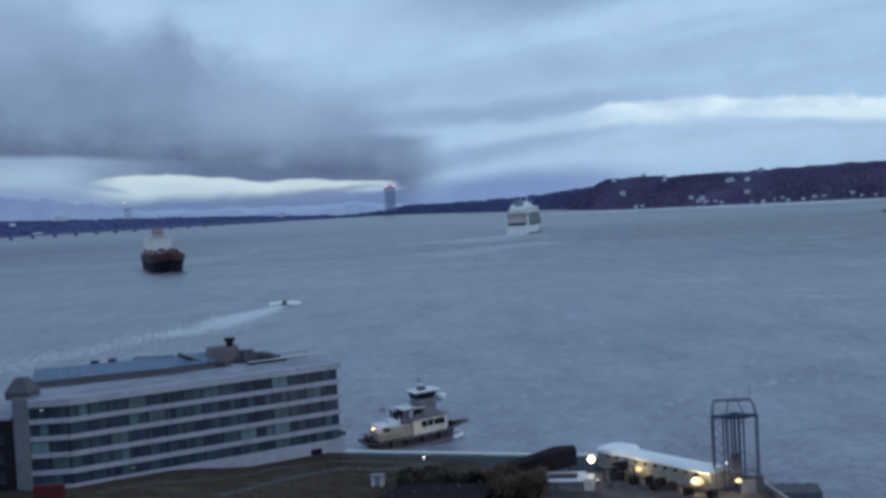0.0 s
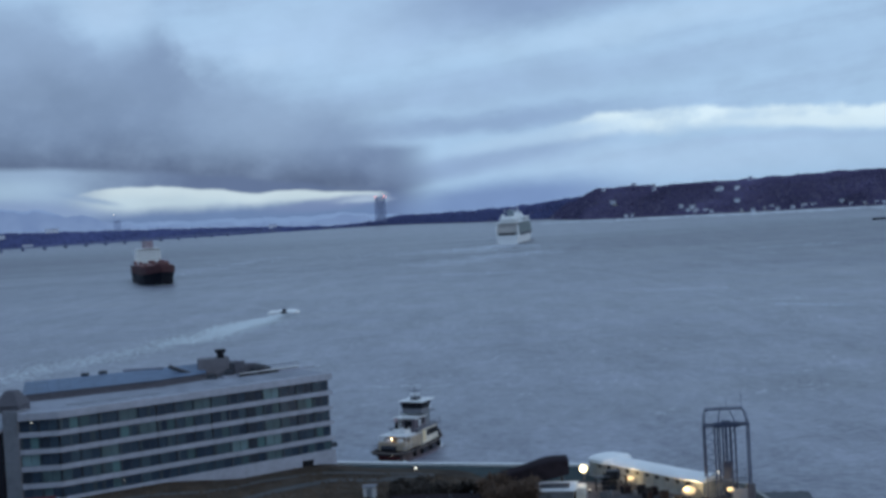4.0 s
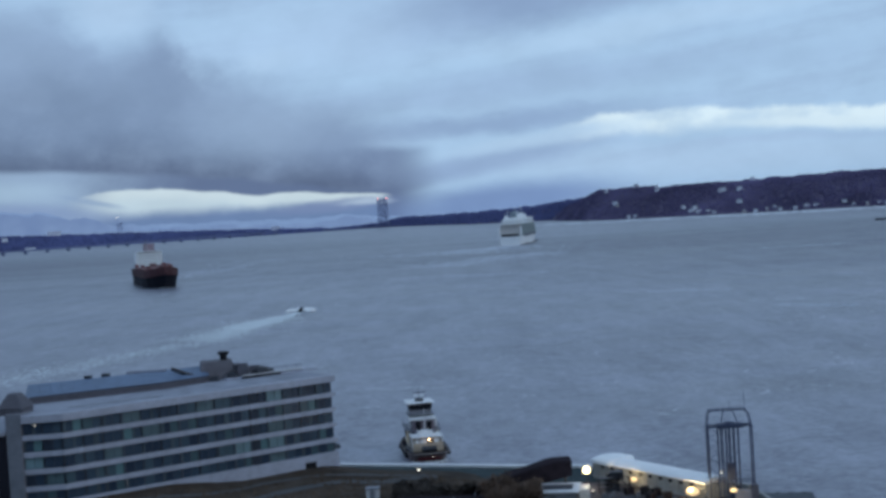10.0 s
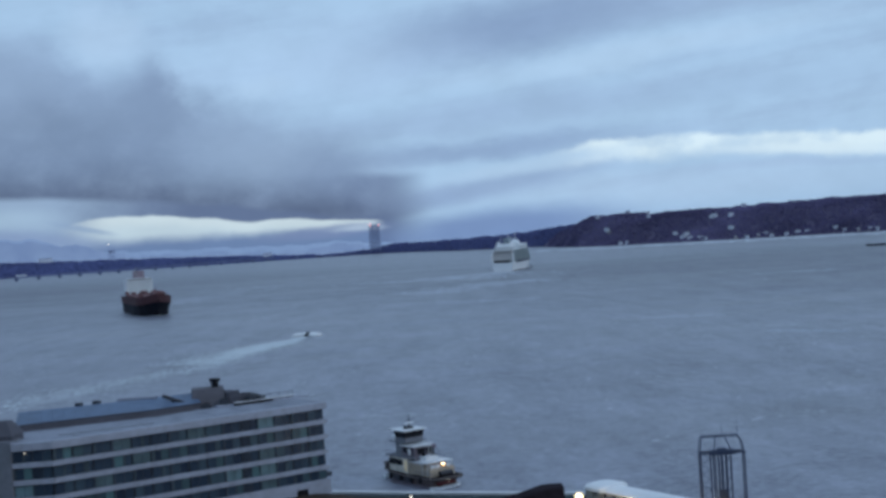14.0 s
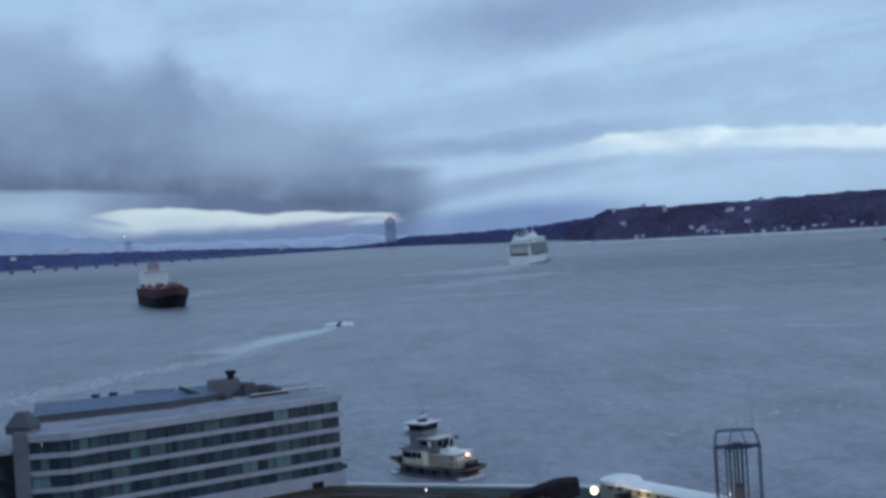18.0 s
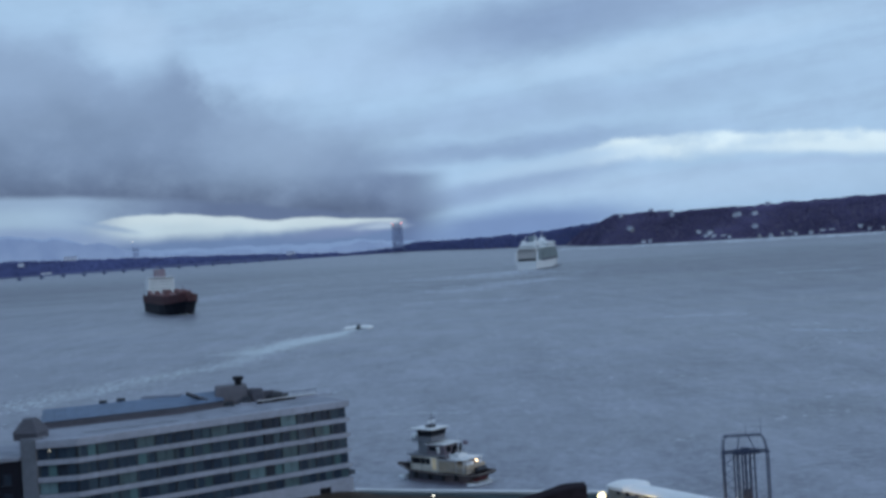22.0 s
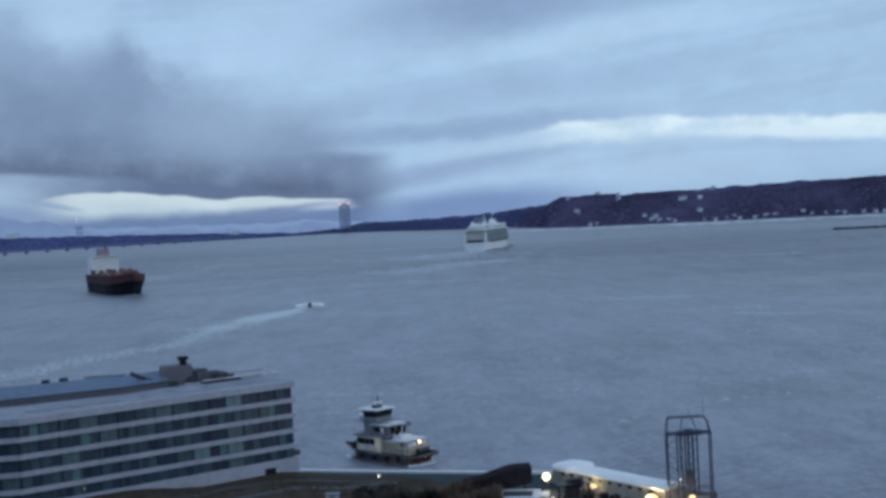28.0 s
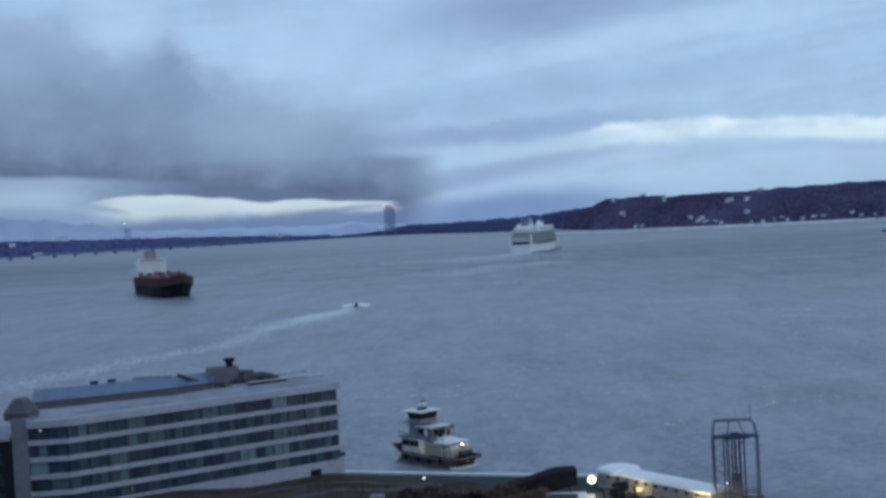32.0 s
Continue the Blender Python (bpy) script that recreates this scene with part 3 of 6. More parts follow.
def edge_y(x):
    for (xa, ya), (xb, yb) in zip(EDGE, EDGE[1:]):
        if x <= xb:
            return ya + (yb - ya) * (x - xa) / (xb - xa)
    return EDGE[-1][1]


def land(x, y):
    """Height of the ground: a quay, a grassy bank behind it, and the cliff on which the viewer stands."""
    back = edge_y(x) - y
    rise = 0.9 * smooth01((9 - x) / 14) + 1.8 * smooth01((-4 - x) / 20) + 2.0 * smooth01((-37 - x) / 14)
    z = 4.0 + rise * (1 + 0.09 * noise.noise((x * 0.06, y * 0.06, 0.5))) * smooth01((back - 3) / 12)
    return z + 46 * smooth01((11 - y) / 9)


bm = bmesh.new()
xs = [-420, -340, -260, -200, -160, -130] + [-110 + 4 * i for i in range(46)] + [74, 76]
offs = [0, 4, 8, 12] + [14 + 3 * i for i in range(26)]
tail = [120, 90, 60, 40, 25, 16, 12, 9, 7, 5, 3, 1, -6, -60, -380]
grid = []
for x in xs:
    e = edge_y(x)
    ys = [e - o for o in offs] + [min(y, e - 95 - 0.05 * i) for i, y in enumerate(tail)]
    grid.append([bm.verts.new((x, y, land(x, y))) for y in ys])
for a, b in zip(grid, grid[1:]):
    for i in range(len(a) - 1):
        bm.faces.new((a[i], a[i + 1], b[i + 1], b[i]))
bmesh.ops.recalc_face_normals(bm, faces=bm.faces)
ground = solo("ground", bm, M_GRASS, "brown dead grass bank sloping down to the quay", "ground", "structure")
if ground.data.polygons[60].normal.z < 0:
    ground.data.flip_normals()


def strip(name, pts, width, lift, material, label, category, kind="structure"):
    """A strip that lies on the ground along a line."""
    bm = bmesh.new()
    rows = []
    fine = []
    for (xa, ya), (xb, yb) in zip(pts, pts[1:]):
        n = max(2, int(math.hypot(xb - xa, yb - ya) / 2))
        fine += [(xa + (xb - xa) * i / n, ya + (yb - ya) * i / n) for i in range(n)]
    fine.append(pts[-1])
    for i, (x, y) in enumerate(fine):
        a, b = fine[max(0, i - 1)], fine[min(len(fine) - 1, i + 1)]
        d = Vector((b[0] - a[0], b[1] - a[1])).normalized()
        nx, ny = -d.y * width / 2, d.x * width / 2
        rows.append([bm.verts.new((x + k * nx, y + k * ny, land(x + k * nx, y + k * ny) + z)) for k, z in ((-1, -0.4), (-1, lift), (1, lift), (1, -0.4))])
    for a, b in zip(rows, rows[1:]):
        for i in range(3):
            bm.faces.new((a[i], a[i + 1], b[i + 1], b[i]))
    bmesh.ops.recalc_face_normals(bm, faces=bm.faces)
    return solo(name, bm, material, label, category, kind)


# quay deck, wall and coping
bm = bmesh.new()
line = [(x, edge_y(x)) for x in (-420, -80, -22, 16.5, 30, 46, 52.5, 53.5, 54)]
quay_rows = []
for x, y in line[:6]:
    quay_rows.append([bm.verts.new((x, y - 0.5, 4.06)), bm.verts.new((x - 3, y - 15, 4.06)), bm.verts.new((x - 3, y - 15, 3.5))])
for a, b in zip(quay_rows, quay_rows[1:]):
    for i in range(2):
        bm.faces.new((a[i], b[i], b[i + 1], a[i + 1]))
bmesh.ops.recalc_face_normals(bm, faces=bm.faces)
solo("pavement", bm, M_ASPHALT, "wet dark asphalt quay deck", "pavement", "structure")
quay = thing("quay_wall", pose(0, 0, 0), "concrete quay wall with a pale wet coping above the river", "quay", kind="structure")
for (xa, ya), (xb, yb) in zip(line, line[1:]):
    bm = bmesh.new()
    nx, ny = (yb - ya) / math.hypot(xb - xa, yb - ya) * 0.6, -(xb - xa) / math.hypot(xb - xa, yb - ya) * 0.6
    prism(bm, [(xa + nx, ya + ny), (xb + nx, yb + ny), (xb, yb), (xa, ya)], -4, 4.02)
    part("wall_panel", bm, M_CONCRETE, quay)
seg = [(x, edge_y(x)) for x in [-90 + 3.1 * i for i in range(40)]]
for (xa, ya), (xb, yb) in zip(seg, seg[1:]):
    bm = bmesh.new()
    prism(bm, [(xa + 0.03, ya - 1.5), (xb - 0.03, yb - 1.5), (xb - 0.03, yb + 0.25), (xa + 0.03, ya + 0.25)], 4.02, 4.45 + 0.02 * random.random())
    part("coping_stone", bm, M_COPING, quay)

bm = bmesh.new()
prism(bm, [(9, 190), (49, 190), (49.5, 205), (50, 216), (43, 218), (30, 229), (16, 233), (9, 233)], 3.6, 4.09)
solo("apron", bm, M_APRON, "stained grey concrete yard below the gangway", "pavement", "structure")
strip("upper_path", [(-60, 214), (-47, 222), (-34, 234.4), (-26.1, 238.6), (-18, 240.5), (-4, 242.5)], 1.3, 0.08, M_PATH, "grey path winding along the grass bank", "path")
strip("lower_path", [(-40, 215), (-30, 226), (-19.4, 233.9), (-11.2, 235.5), (-8.2, 238.8), (-2, 241.2)], 2.6, 0.08, M_PATH, "grey path along the foot of the bank", "path")

# ---- the long white building on the quay ----
hotel = thing("office_building", pose(0, 0, 0), "long five-storey white building with dark ribbon windows beside the quay", "building")
FA, FK, FB = Vector((-72.2, 220.2)), Vector((-65.6, 220.7)), Vector((-21.6, 250.3))
ALONG = (FB - FK).normalized()
BACK = Vector((-ALONG.y, ALONG.x))
FLOORS = (22.75, 19.80, 16.85, 13.90, 10.95)
FC = FB + BACK * 12
FD = Vector((-79.5, 243))
FE = Vector((-50, 263))
body = [tuple(p) for p in (FA, FK, FB, FC, FE, FD)]
inner = [(x - 0.3 * BACK.x * -1, y + 0.3 * BACK.y) for x, y in body[:3]] + body[3:]
bm = bmesh.new()
prism(bm, inner, 2.0, 23.0)
part("wall", bm, M_FRAME, hotel, "recessed dark wall behind the windows")


def along_front(a, b, z0, z1, out0, out1):
    """Outline of a slab along a stretch of the front, from out0 to out1 metres outwards."""
    d = (b - a).normalized()
    n = Vector((d.y, -d.x))
    return [tuple(a + n * out1), tuple(b + n * out1), tuple(b + n * out0), tuple(a + n * out0)]


RIGHT = FB + ALONG * 0.6
for i, z in enumerate(FLOORS):
    low = 0.95 if i < 4 else 1.1
    sill = z - 3.15 + low if i < 4 else z - 2.1
    for a, b in ((FA, FK), (FK, RIGHT)):
        if i < 4:
            bm = bmesh.new()
            prism(bm, along_front(a, b, 0, 0, -0.2, 0.55), FLOORS[i + 1], FLOORS[i + 1] + 0.84)
            part("spandrel_band", bm, M_WHITE, hotel, "white spandrel band")
# base wall below the lowest windows, and the fascia above the highest
for a, b in ((FA, FK), (FK, RIGHT)):
    bm = bmesh.new()
    prism(bm, along_front(a, b, 0, 0, -0.2, 0.55), 2.0, 9.08)
    part("base_wall", bm, M_WHITE, hotel, "plain white base wall")
    bm = bmesh.new()
    prism(bm, along_front(a, b, 0, 0, -0.2, 0.75), 22.75, 24.05)
    part("fascia", bm, M_WHITE, hotel, "white roof fascia")
# end wall to the river with the ends of the bands standing out
for z in FLOORS[1:]:
    bm = bmesh.new()
    prism(bm, [tuple(FB + ALONG * 0.02), tuple(FB + ALONG * 0.62), tuple(FC + ALONG * 0.62), tuple(FC + ALONG * 0.02)], z, z + 0.84)
    part("spandrel_band", bm, M_WHITE, hotel)
bm = bmesh.new()
prism(bm, [tuple(FB + ALONG * 0.02), tuple(FB + ALONG * 0.6), tuple(FC + ALONG * 0.6), tuple(FC + ALONG * 0.02)], 2, 9.08)
part("base_wall", bm, M_WHITE, hotel)
bm = bmesh.new()
prism(bm, [tuple(FB + ALONG * 0.4 + BACK * 0.5), tuple(FB + ALONG * 1.6 + BACK * 0.5), tuple(FB + ALONG * 1.6 + BACK * 3), tuple(FB + ALONG * 0.4 + BACK * 3)], 9.3, 10.1)
part("balcony", bm, M_FRAME, hotel, "small dark end balcony")
for z0, z1, r in [(2, 9.08, 0.72), (22.75, 24.0, 0.90)] + [(z, z + 0.84, 0.70) for z in FLOORS[1:]]:
    tubepart("corner_post", (FK.x, FK.y + 0.15, z0), (FK.x, FK.y + 0.15, z1), r, M_WHITE, hotel, n=12)
# the doorway in the base
p0 = FB - ALONG * 6.9
bm = bmesh.new()
prism(bm, along_front(p0, p0 + ALONG * 2.4, 0, 0, 0.5, 0.6), 5.9, 7.85)
part("door", bm, M_BLACK, hotel, "dark doorway in the base")


def window(a, b, z0, z1, tone="plain"):
    """A window of the ribbon: frame with mullion, and its panes; tone: what hangs behind the glass."""
    d = (b - a).normalized()
    n = Vector((d.y, -d.x))
    w = (b - a).length
    bm = bmesh.new()
    cols = (0, 0.12, w * 0.52 - 0.04, w * 0.52 + 0.04, w - 0.12, w)
    lines = (z0, z0 + 0.08, z1 - 0.08, z1)
    pts = [[bm.verts.new((*(a + d * s + n * 0.12), z)) for z in lines] for s in cols]
    for ci in range(5):
        for ri in range(3):
            if not (ri == 1 and ci in (1, 3)):
                bm.faces.new((pts[ci][ri], pts[ci + 1][ri], pts[ci + 1][ri + 1], pts[ci][ri + 1]))
    bmesh.ops.solidify(bm, geom=list(bm.faces), thickness=0.16)
    fr = part("window", bm, M_FRAME, hotel)
    cw = random.choice((0.3, 0.4, 0.5, 0.6, 0.9))
    for half_no, (s0, s1) in enumerate(((0.12, w * 0.52 - 0.04), (w * 0.52 + 0.04, w - 0.12))):
        bm = bmesh.new()
        prism(bm, [tuple(a + d * s0 + n * 0.05), tuple(a + d * s1 + n * 0.05), tuple(a + d * s1), tuple(a + d * s0)], z0, z1)
        part("pane", bm, {"plain": M_GLASS, "blind": M_BLIND, "faint": M_FAINTBLIND, "dark": M_GLASS if half_no else M_DARKPANE}[tone], fr)
    if tone != "plain" or random.random() < 0.5:
        return
    s0 = 0.14 if random.random() < 0.6 else w * 0.52 + 0.06
    bm = bmesh.new()
    prism(bm, [tuple(a + d * s0 + n * 0.09), tuple(a + d * (s0 + cw) + n * 0.09), tuple(a + d * (s0 + cw) + n * 0.055), tuple(a + d * s0 + n * 0.055)], z0 + 0.08, z1 - 0.08)
    part("curtain", bm, M_CURTAIN, fr)


BLINDS = {(0, 11): "blind", (0, 3): "faint", (3, 11): "blind", (3, 9): "blind", (4, 11): "faint", (2, 11): "faint", (0, 7): "faint", (1, 4): "faint", (2, 2): "faint"}
for floor_no, z in enumerate(FLOORS):
    z0 = z - 2.11
    for a, b, n in ((FA, FK, 2), (FK, FB, 15)):
        for i in range(n):
            tone = BLINDS.get((floor_no, i), "dark" if i == 10 else "plain") if n == 15 else {(2, 0): "blind", (3, 1): "faint", (3, 0): "dark", (1, 1): "dark"}.get((floor_no, i), "plain")
            window(a + (b - a) * (i + 0.01) / n, a + (b - a) * (i + 0.99) / n, z0, z, tone)
            if i and (i % 3 == 0):
                q = a + (b - a) * i / n
                d = (b - a).normalized()
                bm = bmesh.new()
                prism(bm, along_front(q - d * 0.16, q + d * 0.16, 0, 0, 0.0, 0.3), z0, z)
                part("pier", bm, M_FRAME, hotel)
    for i in range(3):
        a, b = FB + BACK * (0.4 + 3.8 * i), FB + BACK * (3.9 + 3.8 * i)
        window(a, b, z0, z)
# roof deck, parapet and lines of flashing
bm = bmesh.new()
prism(bm, [(x, y) for x, y in body], 23.0, 24.0)
part("roof", bm, M_ROOF, hotel, "flat pale roof")
bm = bmesh.new()
prism(bm, [tuple(FB + BACK * 11.6 - ALONG * 13), tuple(FB + BACK * 11.6), tuple(FB + BACK * 12.1), tuple(FB + BACK * 12.1 - ALONG * 13)], 24.0, 24.5)
part("parapet", bm, M_BLACK, hotel, "dark rear parapet")
bm = bmesh.new()
prism(bm, [tuple(FB + BACK * 11.5 - ALONG * 13), tuple(FB + BACK * 11.5), tuple(FB + BACK * 12.2), tuple(FB + BACK * 12.2 - ALONG * 13)], 24.5, 24.68)
part("parapet_cap", bm, M_COPING, hotel, "white parapet cap")
bm = bmesh.new()
for k in range(14):
    tube(bm, (FB + BACK * 11.8 - ALONG * k).to_3d() + Vector((0, 0, 24.5)), (FB + BACK * 11.8 - ALONG * k).to_3d() + Vector((0, 0, 25.5)), 0.04, n=5)
tube(bm, (FB + BACK * 11.8).to_3d() + Vector((0, 0, 25.5)), (FB + BACK * 11.8 - ALONG * 13).to_3d() + Vector((0, 0, 25.5)), 0.05, n=5)
part("railing", bm, M_STEEL, hotel, "thin steel roof railing")
# lower rear block with brown wall and blue metal roof
RA, RB, RM = Vector((-75.4, 234.8)), Vector((-45.4, 251.6)), Vector((-53, 245))
away = Vector((-0.30, 0.95))
bm = bmesh.new()
prism(bm, [tuple(RA), tuple(RM), tuple(RB), tuple(RB + away * 9), tuple(RA + away * 13)], 23.5, 25.2)
part("rear_wall", bm, M_BROWN_WALL, hotel, "low brown wall of the rear block")
bm = bmesh.new()
lo = [RA + Vector((-0.6, -0.4)), RM + Vector((0, -0.4)), RB + Vector((0.3, -0.4))]
hi = [RA + away * 9, RM + away * 8, RB + away * 6.5]
va = [bm.verts.new((*p, 25.3)) for p in lo]
vb = [bm.verts.new((*p, 26.6)) for p in hi]
vc = [bm.verts.new((*(p + away * 6), 25.0)) for p in hi]
for r0, r1 in ((va, vb), (vb, vc)):
    for i in range(2):
        bm.faces.new((r0[i], r0[i + 1], r1[i + 1], r1[i]))
part("blue_roof", bm, M_BLUE_ROOF, hotel, "shallow blue metal roof")
for f in [0.06 * k for k in range(1, 16)]:
    p, q = (RA + (RB - RA) * f), (RA + (RB - RA) * f) + away * 7.5
    tubepart("roof_seam", (p.x, p.y, 25.45), (q.x, q.y, 26.6), 0.06, M_BLUE_ROOF, hotel, n=4)
for f, s in ((0.33, 0.55), (0.43, 0.6)):
    p = RA + (RB - RA) * f + away * 8.5
    boxpart("roof_vent", (p.x - 1.1 * s, p.x + 1.1 * s, p.y - 0.8, p.y + 0.8, 25.9, 27.1), M_STEEL, hotel, "dark roof vent")
p = RA + (RB - RA) * 0.64 + away * 8
boxpart("roof_box", (p.x - 3, p.x + 4.5, p.y - 1, p.y + 1, 26.0, 26.9), M_ROOF, hotel)
# plant room with its chimney, ramp and duct
bm = bmesh.new()
prism(bm, [(-47.6, 252.6), (-40.6, 254.6), (-41.6, 260.5), (-48.8, 258.5)], 23.9, 27.6, [(-46.9, 253.4), (-41.2, 255.0), (-42.2, 259.8), (-48.0, 257.8)])
part("plant_room", bm, M_PLANT, hotel, "weathered stone plant room")
bm = bmesh.new()
prism(bm, [(-40.7, 254.4), (-37.6, 255.4), (-38.6, 260), (-41.8, 259)], 23.9, 26.6, [(-40.7, 254.4), (-39.6, 254.8), (-40.6, 259.4), (-41.8, 259)])
part("plant_room_annex", bm, M_BROWN_WALL, hotel)
for x, y, w, h in ((-39.0, 254.6, 1.3, 2.9), (-37.0, 255.8, 1.5, 2.2), (-41.0, 253.6, 1.1, 1.5), (-35.2, 256.6, 1.2, 1.7), (-44.4, 252.2, 1.0, 0.9)):
    bm = bmesh.new()
    prism(bm, [(x - w, y - 0.7), (x + w, y - 0.5), (x + w, y + 0.9), (x - w, y + 0.7)], 24.0, 24.0 + h, [(x - w * 0.7, y - 0.5), (x + w * 0.6, y - 0.4), (x + w * 0.6, y + 0.7), (x - w * 0.7, y + 0.5)])
    part("roof_plant", bm, M_BROWN_WALL if h > 1.6 else M_STEEL, hotel, "dark rooftop machinery")
bm = bmesh.new()
tube(bm, (-43.1, 256.4, 27.4), (-43.1, 256.4, 29.0), 0.75, 0.7, 10)
tube(bm, (-43.1, 256.4, 28.7), (-43.1, 256.4, 29.3), 1.1, 1.1, 10)
part("chimney", bm, M_BLACK, hotel, "short dark capped chimney")
bm = bmesh.new()
tube(bm, (-52.3, 250.2, 27.2), (-45.8, 251.8, 24.2), 0.42, 0.42, 6)
part("roof_ramp", bm, M_STEEL, hotel, "dark sloping duct")
bm = bmesh.new()
ball(bm, (-36.2, 256.6, 25.0), 1.9, flat=0.55)
tube(bm, (-40, 255.5, 24.6), (-33.5, 257.6, 24.7), 0.8, 0.5, 8)
part("roof_duct", bm, M_STEEL, hotel, "dark roof ventilation duct")
bm = bmesh.new()
prism(bm, [(-42, 252.0), (-25, 261.0), (-25.6, 261.8), (-42.6, 252.8)], 24.0, 24.35)
part("roof_kerb", bm, M_WHITE, hotel, "white roof kerb")
bm = bmesh.new()
prism(bm, [(-66, 227), (-51, 235), (-51.2, 235.3), (-66.2, 227.3)], 24.0, 24.12)
part("roof_flashing", bm, M_GREYPAINT, hotel)
for k in range(7):
    q = FK + ALONG * (5 + 6.6 * k) + BACK * 1.0
    w = q + BACK * (5.5 if k < 4 else 9.5)
    bm = bmesh.new()
    prism(bm, [tuple(q), tuple(q + ALONG * 0.18), tuple(w + ALONG * 0.18), tuple(w)], 24.0, 24.05)
    part("membrane_seam", bm, M_GREYPAINT, hotel)
# corner tower with a small hipped cap
bm = bmesh.new()
prism(bm, [(-75.2, 220.6), (-72.3, 219.6), (-71.6, 223.6), (-74.6, 224.6)], 4, 24.4)
part("corner_tower", bm, M_GREYWALL, hotel, "plain white stair tower")
bm = bmesh.new()
prism(bm, [(-76.6, 221.6), (-72.4, 221.2), (-71.9, 226), (-76.1, 226.4)], 24.0, 25.2)
part("tower_wall", bm, M_BROWN_WALL, hotel)
bm = bmesh.new()
prism(bm, [(-76.8, 221.4), (-72.2, 221.0), (-71.7, 226.2), (-76.3, 226.6)], 25.2, 27.6, [(-75.2, 223.0), (-73.6, 222.8), (-73.3, 224.6), (-74.9, 224.8)])
part("tower_cap", bm, M_BROWN_WALL, hotel, "hipped dark grey cap")
# lit room lamp behind the top windows and one lower down
for x, y, z in ((-69.9, 219.7, 22.3), (-56.4, 226.2, 10.2)):
    bm = bmesh.new()
    ball(bm, (x, y, z), 0.11 if z > 20 else 0.07, 5, 8)
    part("wall_lamp", bm, M_LAMPW, hotel, "small lit lamp")
# darker wing next door
wing = thing("dark_brick_building", pose(0, 0, 0), "dark brick building with a pale flat roof edge", "building")
bm = bmesh.new()
prism(bm, [(-110, 214), (-75.4, 220.4), (-77.5, 238), (-112, 232)], 4, 20.8)
part("wall", bm, M_DARKWALL, wing)
bm = bmesh.new()
prism(bm, [(-110.5, 213.6), (-75.3, 220.0), (-77.4, 238.4), (-112.4, 232.4)], 20.8, 21.4)
part("roof", bm, M_ROOF, wing)
for i in range(6):
    for j in range(4):
        x = -77.6 - 2.6 * i
        y = 220.4 - 0.185 * (-75.4 - x) - 0.06
        z = 6.6 + 3.4 * j
        win = boxpart("window", (x - 0.8, x + 0.8, y - 0.06, y + 0.06, z, z + 1.8), M_DARKPANE, wing)
        boxpart("sill", (x - 0.95, x + 0.95, y - 0.2, y + 0.04, z - 0.16, z - 0.02), M_FRAME, win)
        boxpart("mullion", (x - 0.05, x + 0.05, y - 0.1, y - 0.064, z, z + 1.8), M_FRAME, win)

# ---- on the bank: red container, pale kiosk, low walls ----
ct = thing("red_container", pose(-66.8, 211.5, land(-66.8, 211.5), 0, 0, 8), "red steel container on the grass bank", "container")
boxpart("shell", (-2.4, 2.4, -1.1, 1.1, 0.1, 2.3), M_RED, ct)
for i in range(11):
    boxpart("rib", (-2.3 + 0.44 * i, -2.18 + 0.44 * i, -1.16, -1.1, 0.2, 2.2), M_RED, ct)
ks = thing("pale_kiosk", pose(-13.0, 221.4, land(-13.0, 221.4) - 0.1, 0, 0, -4), "small pale metal kiosk with a flat roof", "kiosk")
kiosk_body = boxpart("body", (-1.05, 1.05, -1.0, 1.0, 0.0, 1.8), M_COPING, ks)
boxpart("roof", (-1.2, 1.2, -1.15, 1.15, 1.8, 2.0), M_GREYWALL, ks)
boxpart("door", (-0.45, 0.45, -1.06, -1.0, 0.05, 1.7), M_GREYPAINT, kiosk_body)

# ---- dark sheds on the quay ----
shed = thing("dark_flat_roofed_shed", pose(0, 0, 0), "low dark shed with a wide bitumen roof on the quay", "shed")
bm = bmesh.new()
prism(bm, [(-14, 203), (3, 198), (6.5, 212), (-8, 215)], 2.5, 6.6)
part("wall", bm, M_DARKWALL, shed)
bm = bmesh.new()
prism(bm, [(-14.5, 202.6), (3.4, 197.4), (7.0, 212.6), (-8.4, 215.6)], 6.6, 7.0)
part("roof", bm, M_DARKROOF, shed)
for k in range(5):
    bm = bmesh.new()
    x = -10 + 3.6 * k
    tube(bm, (x, 205 + k * 1.6, 7.0), (x, 205 + k * 1.6, 7.7), 0.3, 0.25, 8)
    part("roof_vent", bm, M_STEEL, shed)
gal = thing("covered_conveyor_gallery", pose(0, 0, 0), "dark sloping enclosed gallery rising over timber boarding", "gallery")
bm = bmesh.new()
loft(bm, [[(x, 223.7, lo), (x, 223.7, hi - 0.25), (x, 224.2, hi), (x, 228.0, hi), (x, 228.4, hi - 0.25), (x, 228.4, lo)] for x, lo, hi in
          ((9.6, 4.3, 7.2), (12.0, 4.7, 7.85), (15.0, 5.2, 8.55), (17.8, 6.0, 9.4), (18.8, 6.3, 9.55), (21.9, 7.0, 9.6))])
part("casing", bm, M_DARKROOF, gal, "dark metal casing")
for i in range(30):
    x = 7.4 + 0.28 * i
    boxpart("board", (x + 0.01, x + 0.26, 223.3 + 0.05 * random.random(), 223.5, 3.9, 4.5 + 0.08 * (x - 7) + 0.3 * random.random()), M_TIMBER, gal)
for x in (11.4, 14.4, 17.6, 20.8):
    tubepart("post", (x, 226, 3.9), (x, 226, 4.9 + 0.22 * (x - 11)), 0.22, M_STEEL, gal)

# ---- quay lamp, wall and lit hut by the gangway ----


